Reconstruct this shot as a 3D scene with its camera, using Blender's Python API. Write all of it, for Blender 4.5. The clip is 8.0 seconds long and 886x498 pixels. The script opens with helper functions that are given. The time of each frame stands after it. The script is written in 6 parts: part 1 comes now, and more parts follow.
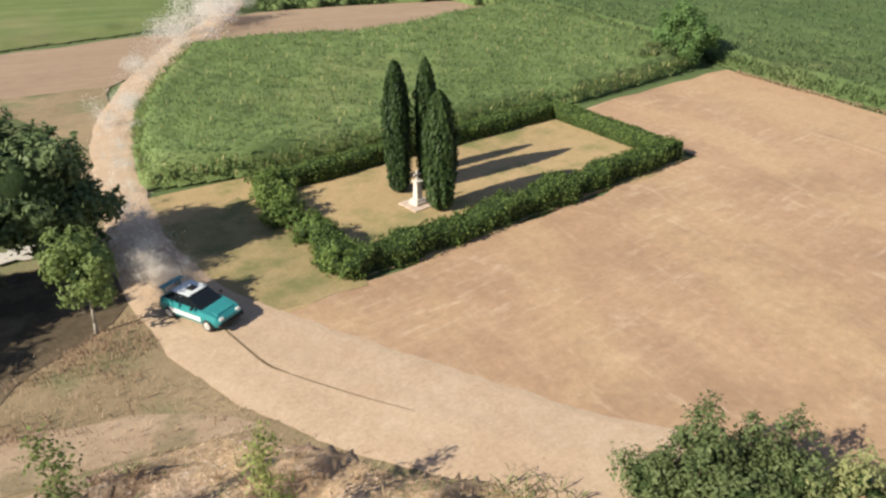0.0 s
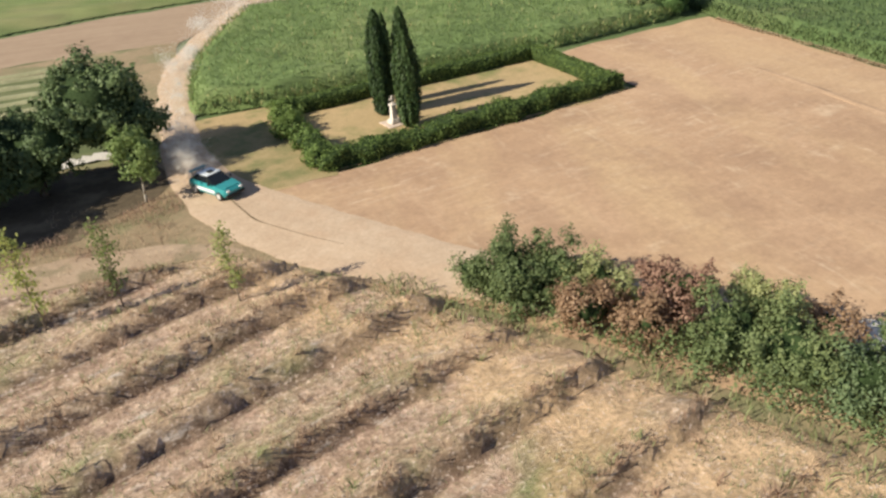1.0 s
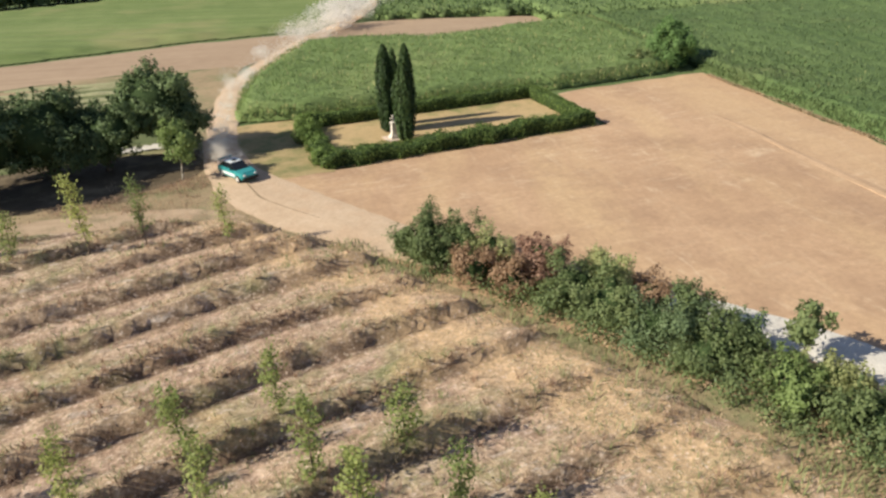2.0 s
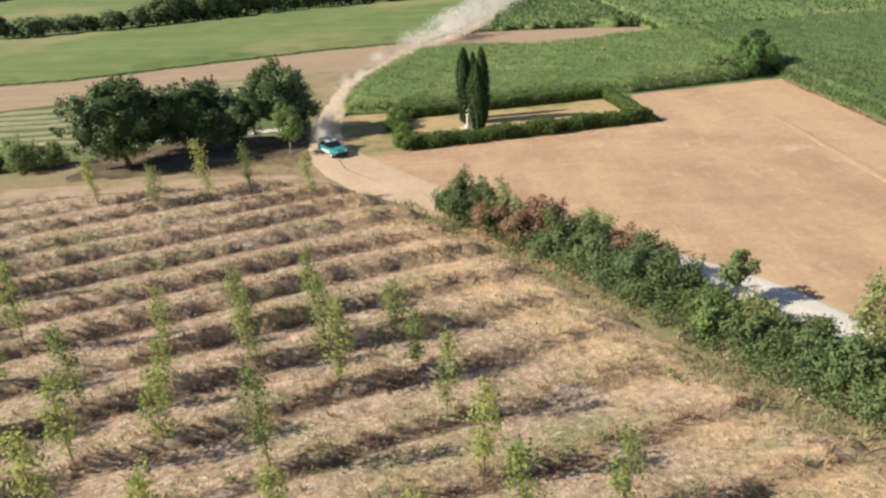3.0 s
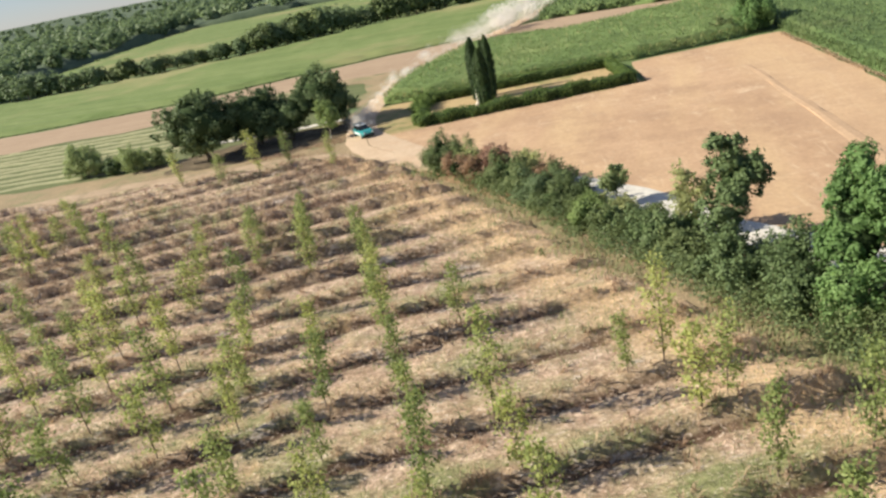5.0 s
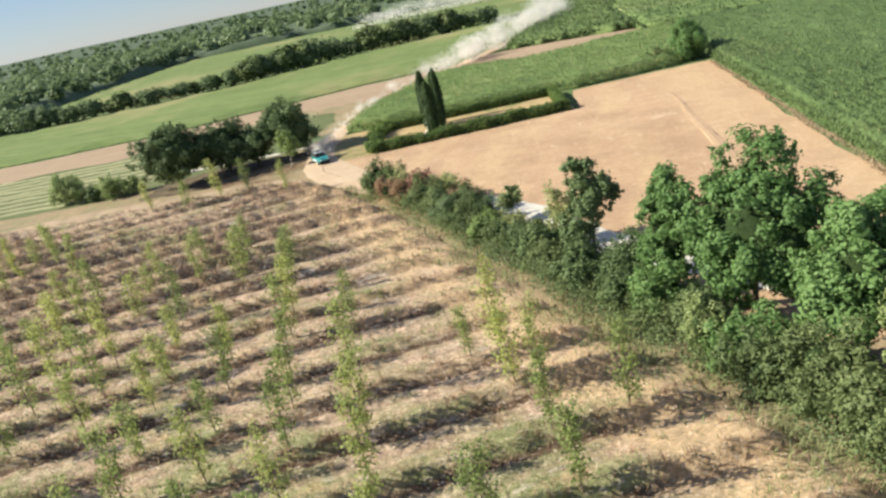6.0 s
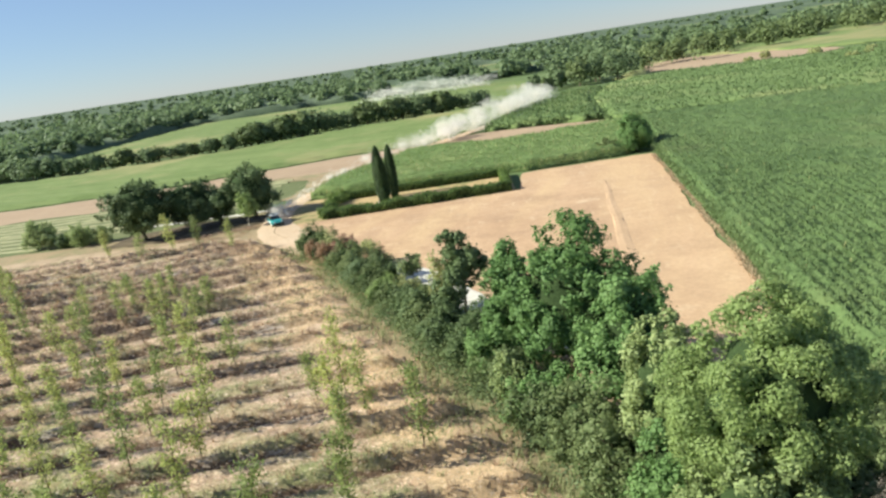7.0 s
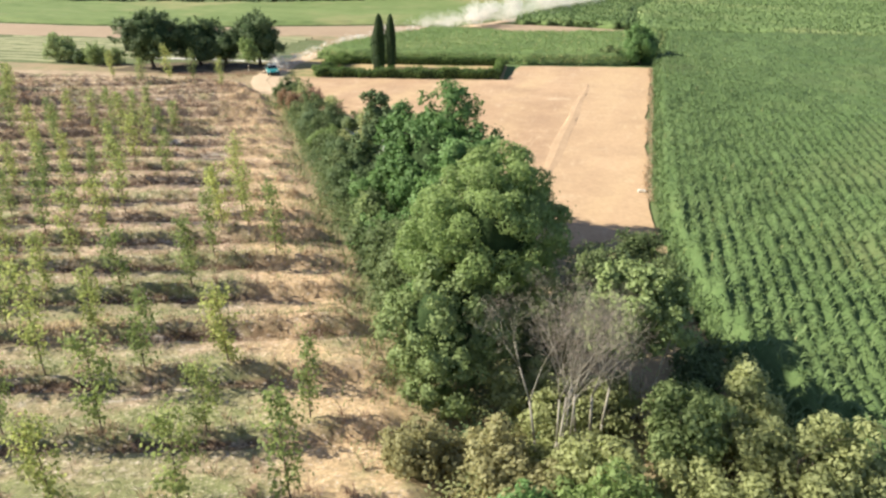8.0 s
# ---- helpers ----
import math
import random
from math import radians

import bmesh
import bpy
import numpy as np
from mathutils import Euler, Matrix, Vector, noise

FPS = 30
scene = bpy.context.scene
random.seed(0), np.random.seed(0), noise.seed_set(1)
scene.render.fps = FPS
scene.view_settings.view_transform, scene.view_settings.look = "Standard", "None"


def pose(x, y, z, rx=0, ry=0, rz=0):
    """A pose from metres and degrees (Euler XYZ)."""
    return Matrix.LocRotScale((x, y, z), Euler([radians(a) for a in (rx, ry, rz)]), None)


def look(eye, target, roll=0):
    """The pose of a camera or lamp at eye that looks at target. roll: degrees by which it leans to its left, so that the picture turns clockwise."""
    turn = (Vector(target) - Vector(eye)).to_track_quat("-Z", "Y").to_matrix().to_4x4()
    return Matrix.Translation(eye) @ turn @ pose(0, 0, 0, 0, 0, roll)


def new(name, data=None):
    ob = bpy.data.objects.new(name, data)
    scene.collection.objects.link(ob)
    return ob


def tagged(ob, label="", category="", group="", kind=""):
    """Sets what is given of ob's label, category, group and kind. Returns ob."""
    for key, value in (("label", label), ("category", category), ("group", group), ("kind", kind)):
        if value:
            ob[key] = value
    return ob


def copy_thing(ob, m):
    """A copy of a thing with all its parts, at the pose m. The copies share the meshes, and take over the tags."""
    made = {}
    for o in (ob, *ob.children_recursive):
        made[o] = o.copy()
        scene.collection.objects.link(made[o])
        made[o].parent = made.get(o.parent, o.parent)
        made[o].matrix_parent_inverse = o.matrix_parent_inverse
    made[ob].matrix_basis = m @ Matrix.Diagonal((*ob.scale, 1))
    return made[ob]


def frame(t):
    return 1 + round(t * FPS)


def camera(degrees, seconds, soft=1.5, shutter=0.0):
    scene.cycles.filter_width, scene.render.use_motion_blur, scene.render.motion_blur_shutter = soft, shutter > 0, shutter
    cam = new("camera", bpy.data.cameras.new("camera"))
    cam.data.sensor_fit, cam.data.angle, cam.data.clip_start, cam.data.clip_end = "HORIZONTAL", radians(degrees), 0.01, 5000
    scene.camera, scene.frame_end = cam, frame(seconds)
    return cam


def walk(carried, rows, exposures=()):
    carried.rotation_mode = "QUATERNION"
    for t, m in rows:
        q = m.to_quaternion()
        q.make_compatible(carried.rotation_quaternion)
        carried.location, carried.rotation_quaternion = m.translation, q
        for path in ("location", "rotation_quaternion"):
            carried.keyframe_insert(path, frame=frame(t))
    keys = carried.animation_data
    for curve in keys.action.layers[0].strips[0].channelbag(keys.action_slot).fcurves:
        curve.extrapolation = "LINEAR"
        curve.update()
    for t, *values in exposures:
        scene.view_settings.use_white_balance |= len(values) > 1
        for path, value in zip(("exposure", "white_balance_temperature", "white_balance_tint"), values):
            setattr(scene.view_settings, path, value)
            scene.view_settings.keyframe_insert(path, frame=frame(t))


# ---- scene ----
cam = camera(63.4, 8.0, soft=2.5)
PATH = [
    (0, (-1.178, -0.488, 19.071), (-0.238, 1.009, 18.135), -0.9),
    (0.5, (-0.732, -9.091, 19.526), (0.072, -7.558, 18.524), -3.6),
    (1, (-0.055, -16.815, 20.481), (0.649, -15.235, 19.478), -4.1),
    (1.5, (1.133, -23.798, 21.188), (1.769, -22.146, 20.256), -2.4),
    (1.7, (1.789, -26.511, 21.271), (2.392, -24.837, 20.359), -2.1),
    (2.8, (6.89, -41.753, 21.72), (7.193, -39.953, 20.902), -2.5),
    (3, (7.841, -43.82, 21.788), (8.028, -42.009, 20.959), -3.5),
    (3.5, (10.075, -48.77, 21.496), (10.061, -46.933, 20.707), -7.0),
    (4, (12.632, -53.151, 21.211), (12.569, -51.307, 20.438), -9.5),
    (4.5, (15.631, -57.146, 21.025), (15.528, -55.303, 20.255), -11.2),
    (4.7, (17.105, -58.627, 21.086), (16.968, -56.792, 20.302), -11.1),
    (5.8, (25.847, -66.659, 21.836), (25.665, -64.816, 21.081), -12.9),
    (6, (27.526, -68.08, 21.869), (27.359, -66.221, 21.15), -12.6),
    (6.5, (32.281, -70.881, 21.604), (32.159, -68.985, 20.98), -10.8),
    (7, (37.538, -73.158, 21.015), (37.377, -71.234, 20.493), -8.8),
    (7.5, (43.259, -76.052, 20.424), (43.028, -74.15, 19.852), -5.3),
    (8, (49.266, -78.879, 19.43), (48.977, -77.064, 18.641), 0.1),
]
walk(cam, [(t, look(eye, target, roll)) for t, eye, target, roll in PATH], [(0, 0.50, 6500, 10), (1.5, 0.52, 6500, 9), (4.5, 0.71, 6500, 8), (6, 0.90, 6350, 5), (7, 0.97, 6160, 1), (7.5, 0.98, 6200, 1), (8, 1.05, 6350, 5)])

# ---------------------------------------------------------------- light
SUN_ELEV, SUN_TURN = 34.0, 1.0          # shadows fall 1 degree north of east
world = bpy.data.worlds.new("world")
scene.world = world
world.use_nodes = True
wn = world.node_tree
wn.nodes.clear()
sky = wn.nodes.new("ShaderNodeTexSky")
sky.sky_type, sky.sun_disc = "NISHITA", False
sky.sun_elevation, sky.sun_rotation = radians(SUN_ELEV), radians(269.0)
sky.air_density, sky.dust_density, sky.ozone_density, sky.altitude = 1.0, 0.0, 3.5, 60.0
back = wn.nodes.new("ShaderNodeBackground")
back.inputs["Strength"].default_value = 0.042
out = wn.nodes.new("ShaderNodeOutputWorld")
cool = wn.nodes.new("ShaderNodeMix")
cool.data_type, cool.blend_type = "RGBA", "MULTIPLY"
cool.inputs[0].default_value, cool.inputs[7].default_value = 1.0, (0.95, 0.98, 1.18, 1)
wn.links.new(sky.outputs[0], cool.inputs[6])
# a hot day's haze whitens the whole dome
haze = wn.nodes.new("ShaderNodeMix")
haze.data_type = "RGBA"
haze.inputs[0].default_value, haze.inputs[7].default_value = 0.23, (8.6, 9.8, 12.4, 1)
wn.links.new(cool.outputs[2], haze.inputs[6])
wn.links.new(haze.outputs[2], back.inputs["Color"])
wn.links.new(back.outputs[0], out.inputs[0])
sun_data = bpy.data.lights.new("sun", "SUN")
sun_data.energy, sun_data.angle, sun_data.color = 5.0, radians(0.6), (1.0, 0.925, 0.77)
sun = new("sun", sun_data)
sun.matrix_world = look((-60, -3, 45), (-60 + math.cos(radians(SUN_TURN)), -3 + math.sin(radians(SUN_TURN)), 45 - math.tan(radians(SUN_ELEV))))

# ---------------------------------------------------------------- materials


def nodes_of(name):
    m = bpy.data.materials.new(name)
    m.use_nodes = True
    t = m.node_tree
    return m, t, t.nodes["Principled BSDF"]


def ramp(t, source, stops):
    r = t.nodes.new("ShaderNodeValToRGB")
    e = r.color_ramp.elements
    while len(e) < len(stops):
        e.new(0.5)
    for el, (p, c) in zip(e, stops):
        el.position, el.color = p, (*c, 1)
    t.links.new(source, r.inputs[0])
    return r.outputs[0]


def mixed(t, fac, a, b, mode="MIX"):
    n = t.nodes.new("ShaderNodeMix")
    n.data_type, n.blend_type = "RGBA", mode
    for sock, v in ((n.inputs[0], fac), (n.inputs[6], a), (n.inputs[7], b)):
        if isinstance(v, (int, float)):
            sock.default_value = v
        elif isinstance(v, tuple):
            sock.default_value = (*v, 1)
        else:
            t.links.new(v, sock)
    return n.outputs[2]


def noise_of(t, vec, scale, detail=4.0, rough=0.6):
    n = t.nodes.new("ShaderNodeTexNoise")
    n.inputs["Scale"].default_value, n.inputs["Detail"].default_value, n.inputs["Roughness"].default_value = scale, detail, rough
    t.links.new(vec, n.inputs["Vector"])
    return n.outputs["Fac"]


def turned(t, vec, angle, scale):
    m = t.nodes.new("ShaderNodeMapping")
    m.inputs["Rotation"].default_value = (0, 0, radians(angle))
    t.links.new(vec, m.inputs["Vector"])
    k = t.nodes.new("ShaderNodeMapping")
    k.inputs["Scale"].default_value = scale
    t.links.new(m.outputs[0], k.inputs["Vector"])
    return k.outputs[0]


def earth(name, lo, mid, hi, big=0.05, small=1.2, streak=None, tint=None, bump=0.3, grain=6.0):
    """Soil, stubble, gravel or turf: three shades over two scales of noise, streaks along an angle, patches of a second tint."""
    m, t, p = nodes_of(name)
    co = t.nodes.new("ShaderNodeTexCoord").outputs["Object"]
    a = noise_of(t, co, big, 5.0)
    b = noise_of(t, co, small, 6.0, 0.7)
    f = mixed(t, 0.5, a, b)
    col = ramp(t, f, [(0.33, lo), (0.5, mid), (0.67, hi)])
    if streak:
        ang, sx, sy, amount, dark, light = streak
        s = noise_of(t, turned(t, co, -ang, (sx, sy, 1)), 1.0, 5.0, 0.65)
        col = mixed(t, amount, col, ramp(t, s, [(0.38, dark), (0.62, light)]))
    if tint:
        c, scale, lo_t, hi_t = tint
        k = ramp(t, noise_of(t, co, scale, 4.0, 0.65), [(lo_t, (0, 0, 0)), (hi_t, (1, 1, 1))])
        col = mixed(t, k, col, c)
    g = noise_of(t, co, grain, 5.0, 0.75)
    col = mixed(t, 0.35, col, ramp(t, g, [(0.3, (0.55, 0.55, 0.55)), (0.7, (1.35, 1.35, 1.35))]), "MULTIPLY")
    t.links.new(col, p.inputs["Base Color"])
    p.inputs["Roughness"].default_value = 0.95
    p.inputs["Specular IOR Level"].default_value = 0.15
    bp = t.nodes.new("ShaderNodeBump")
    bp.inputs["Strength"].default_value, bp.inputs["Distance"].default_value = bump, 0.15
    t.links.new(mixed(t, 0.5, b, g), bp.inputs["Height"])
    t.links.new(bp.outputs[0], p.inputs["Normal"])
    return m


def leafy(name, dark, mid, light, glow=0.35, per_object=0.25, patch=0.25, blend=0.45):
    """Leaves: every leaf its own shade, patches over the crown, and light that comes through."""
    m, t, p = nodes_of(name)
    geo = t.nodes.new("ShaderNodeNewGeometry")
    info = t.nodes.new("ShaderNodeObjectInfo")
    co = t.nodes.new("ShaderNodeTexCoord").outputs["Object"]
    pn = noise_of(t, co, patch * 4, 3.0)
    f = mixed(t, blend, geo.outputs["Random Per Island"], pn)
    f = mixed(t, per_object, f, info.outputs["Random"])
    col = ramp(t, f, [(0.2, dark), (0.5, mid), (0.8, light)])
    t.links.new(col, p.inputs["Base Color"])
    p.inputs["Roughness"].default_value = 0.6
    p.inputs["Specular IOR Level"].default_value = 0.25
    tr = t.nodes.new("ShaderNodeBsdfTranslucent")
    t.links.new(col, tr.inputs["Color"])
    mx = t.nodes.new("ShaderNodeMixShader")
    mx.inputs[0].default_value = glow
    t.links.new(p.outputs[0], mx.inputs[1])
    t.links.new(tr.outputs[0], mx.inputs[2])
    t.links.new(mx.outputs[0], t.nodes["Material Output"].inputs[0])
    return m


def plain(name, colour, rough=0.6, metal=0.0, spread=0.15, scale=3.0, bump=0.0):
    m, t, p = nodes_of(name)
    co = t.nodes.new("ShaderNodeTexCoord").outputs["Object"]
    n = noise_of(t, co, scale, 5.0, 0.65)
    lo, hi = tuple(c * (1 - spread) for c in colour), tuple(min(1, c * (1 + spread)) for c in colour)
    t.links.new(ramp(t, n, [(0.3, lo), (0.7, hi)]), p.inputs["Base Color"])
    p.inputs["Roughness"].default_value, p.inputs["Metallic"].default_value = rough, metal
    if bump:
        bp = t.nodes.new("ShaderNodeBump")
        bp.inputs["Strength"].default_value, bp.inputs["Distance"].default_value = bump, 0.03
        t.links.new(n, bp.inputs["Height"])
        t.links.new(bp.outputs[0], p.inputs["Normal"])
    return m


ROW_ANGLE = 11.5                       # the plantation's strips, degrees north of east
MAIZE_ANGLE = 83.9
M_ground = earth("far_ground", (0.085, 0.13, 0.05), (0.12, 0.165, 0.065), (0.18, 0.205, 0.095), big=0.012, small=0.2, tint=((0.34, 0.27, 0.15), 0.01, 0.55, 0.7))
M_lawn = earth("dry_lawn", (0.36, 0.27, 0.14), (0.44, 0.32, 0.17), (0.50, 0.36, 0.20), big=0.15, small=1.5, tint=((0.22, 0.22, 0.09), 0.22, 0.5, 0.68))
M_worn = earth("worn_grass", (0.27, 0.215, 0.105), (0.34, 0.265, 0.135), (0.41, 0.31, 0.17), big=0.25, small=1.6, tint=((0.20, 0.195, 0.085), 0.3, 0.45, 0.62))
M_verge = earth("dry_verge_grass", (0.215, 0.172, 0.10), (0.31, 0.235, 0.145), (0.415, 0.305, 0.19), big=0.12, small=1.4, tint=((0.23, 0.215, 0.115), 0.16, 0.48, 0.62), bump=0.6)
M_road = earth("gravel_road", (0.45, 0.325, 0.222), (0.525, 0.39, 0.272), (0.60, 0.46, 0.335), big=0.12, small=1.1, tint=((0.50, 0.35, 0.235), 0.3, 0.5, 0.75), bump=0.08)
M_track = earth("pressed_stubble", (0.41, 0.275, 0.174), (0.462, 0.312, 0.199), (0.515, 0.352, 0.228), big=0.3, small=1.2, bump=0.1)
M_white_road = earth("white_gravel", (0.52, 0.47, 0.41), (0.60, 0.56, 0.50), (0.68, 0.64, 0.58), big=0.2, small=1.1, bump=0.3)
M_bare = earth("bare_soil", (0.30, 0.21, 0.145), (0.36, 0.26, 0.18), (0.42, 0.31, 0.215), big=0.05, small=0.5, streak=(172.0, 0.04, 0.6, 0.3, (0.29, 0.20, 0.135), (0.44, 0.33, 0.23)))
M_farm_track = earth("dusty_soil", (0.32, 0.225, 0.15), (0.405, 0.295, 0.20), (0.47, 0.35, 0.245), big=0.25, small=0.9, streak=(168.0, 0.08, 0.9, 0.3, (0.30, 0.215, 0.145), (0.50, 0.385, 0.28)), tint=((0.27, 0.215, 0.135), 0.35, 0.5, 0.62))
M_hay = earth("mown_hay", (0.085, 0.105, 0.043), (0.115, 0.135, 0.058), (0.155, 0.168, 0.08), big=0.06, small=0.8, streak=(165.0, 0.05, 0.8, 0.4, (0.10, 0.125, 0.05), (0.22, 0.22, 0.115)))
M_swath = earth("hay_swath", (0.25, 0.245, 0.135), (0.32, 0.31, 0.18), (0.39, 0.37, 0.22), big=0.2, small=2.0, bump=0.7)
M_crop_far = earth("green_crop", (0.110, 0.155, 0.050), (0.160, 0.210, 0.073), (0.22, 0.262, 0.104), big=0.03, small=0.25,
                   streak=(160.0, 0.02, 0.35, 0.35, (0.10, 0.145, 0.048), (0.22, 0.25, 0.105)), tint=((0.27, 0.255, 0.12), 0.016, 0.5, 0.62), bump=0.8)
M_maize_floor = earth("maize_canopy", (0.070, 0.112, 0.040), (0.098, 0.146, 0.054), (0.132, 0.182, 0.072), big=0.03, small=0.9, tint=((0.125, 0.15, 0.062), 0.035, 0.5, 0.7), bump=1.0, grain=3.0)
M_maize_far = earth("far_maize_canopy", (0.115, 0.168, 0.060), (0.158, 0.218, 0.080), (0.205, 0.265, 0.105), big=0.03, small=0.6, tint=((0.27, 0.295, 0.125), 0.018, 0.52, 0.66), bump=1.0, grain=2.0)
M_maize_soil = earth("rut_soil", (0.14, 0.10, 0.06), (0.19, 0.14, 0.085), (0.25, 0.19, 0.12), big=0.6, small=2.5, bump=0.5)
# ground colour darkened to paint the roadside trees' shade
M_tree_shade = earth("tree_shade_ground", (0.075, 0.058, 0.038), (0.115, 0.088, 0.058), (0.165, 0.125, 0.082), big=0.3, small=2.0, tint=((0.20, 0.155, 0.10), 0.35, 0.5, 0.64), bump=0.6)
M_canopy = earth("far_canopy", (0.060, 0.084, 0.056), (0.092, 0.122, 0.078), (0.135, 0.168, 0.105), big=0.01, small=0.09, bump=1.0, grain=0.5)
# very dark green that paints the shade deep inside crowns and hedges
M_core = earth("inner_shade", (0.024, 0.040, 0.014), (0.036, 0.058, 0.021), (0.052, 0.080, 0.030), big=0.4, small=2.0, bump=1.0)
M_bark = plain("bark", (0.16, 0.12, 0.085), 0.9, spread=0.35, scale=6.0, bump=0.6)
M_pale_bark = plain("pale_bark", (0.36, 0.315, 0.255), 0.85, spread=0.25, scale=7.0, bump=0.4)
L_oak = leafy("broad_leaf_dark", (0.081, 0.121, 0.051), (0.134, 0.187, 0.077), (0.216, 0.275, 0.121), 0.25, blend=0.6)
L_green = leafy("broad_leaf", (0.105, 0.146, 0.060), (0.174, 0.222, 0.092), (0.270, 0.315, 0.138), 0.4, blend=0.6, patch=0.2)
L_acacia = leafy("locust_leaf", (0.128, 0.216, 0.074), (0.184, 0.297, 0.103), (0.270, 0.387, 0.144), 0.42, blend=0.72, patch=0.15)
L_light = leafy("pale_leaf", (0.189, 0.253, 0.090), (0.276, 0.359, 0.131), (0.363, 0.446, 0.175), 0.5, blend=0.88)
L_olive = leafy("olive_leaf", (0.270, 0.290, 0.128), (0.400, 0.420, 0.191), (0.530, 0.540, 0.264), 0.5, blend=0.6)
L_rust = leafy("withered_leaf", (0.260, 0.165, 0.100), (0.375, 0.245, 0.150), (0.470, 0.325, 0.205), 0.35)
L_red = leafy("reddish_leaf", (0.250, 0.150, 0.105), (0.360, 0.215, 0.152), (0.460, 0.290, 0.205), 0.35)
L_hedge = leafy("hedge_leaf", (0.100, 0.158, 0.040), (0.163, 0.236, 0.062), (0.257, 0.336, 0.095), 0.3)
L_cypress = leafy("cypress_leaf", (0.022, 0.045, 0.014), (0.038, 0.070, 0.020), (0.065, 0.105, 0.030), 0.15)
L_poplar = leafy("poplar_leaf", (0.195, 0.250, 0.088), (0.325, 0.378, 0.134), (0.495, 0.510, 0.168), 0.5, per_object=0.5)
L_maize = leafy("maize_leaf", (0.098, 0.150, 0.055), (0.142, 0.205, 0.077), (0.205, 0.270, 0.108), 0.3, patch=0.02)
L_maize_dry = leafy("maize_tassel", (0.297, 0.297, 0.115), (0.405, 0.378, 0.162), (0.513, 0.446, 0.216), 0.3)
L_weed_dry = leafy("dry_weed", (0.320, 0.225, 0.145), (0.460, 0.335, 0.220), (0.580, 0.445, 0.300), 0.3, patch=0.05)
L_weed = leafy("green_weed", (0.160, 0.190, 0.075), (0.250, 0.275, 0.120), (0.370, 0.375, 0.185), 0.3, patch=0.05)
L_dead = leafy("dead_grass_blade", (0.240, 0.148, 0.098), (0.350, 0.225, 0.155), (0.470, 0.325, 0.225), 0.25, patch=0.08)
L_young = leafy("maize_leaf_pale", (0.145, 0.212, 0.070), (0.208, 0.285, 0.100), (0.290, 0.365, 0.140), 0.35, patch=0.02)
L_grey = leafy("grey_green_leaf", (0.121, 0.172, 0.084), (0.183, 0.246, 0.121), (0.266, 0.330, 0.169), 0.4, blend=0.6)
L_yellow = leafy("yellow_green_leaf", (0.205, 0.262, 0.108), (0.305, 0.372, 0.156), (0.420, 0.480, 0.215), 0.42, blend=0.6)
L_straw = leafy("straw_leaf", (0.290, 0.270, 0.131), (0.410, 0.380, 0.194), (0.540, 0.490, 0.261), 0.5, blend=0.6)
L_twig = leafy("grey_twig", (0.17, 0.138, 0.112), (0.235, 0.192, 0.155), (0.31, 0.26, 0.21), 0.1)
L_dust = leafy("road_dust", (0.860, 0.820, 0.760), (0.900, 0.860, 0.810), (0.930, 0.900, 0.860), 0.6, per_object=0.0)


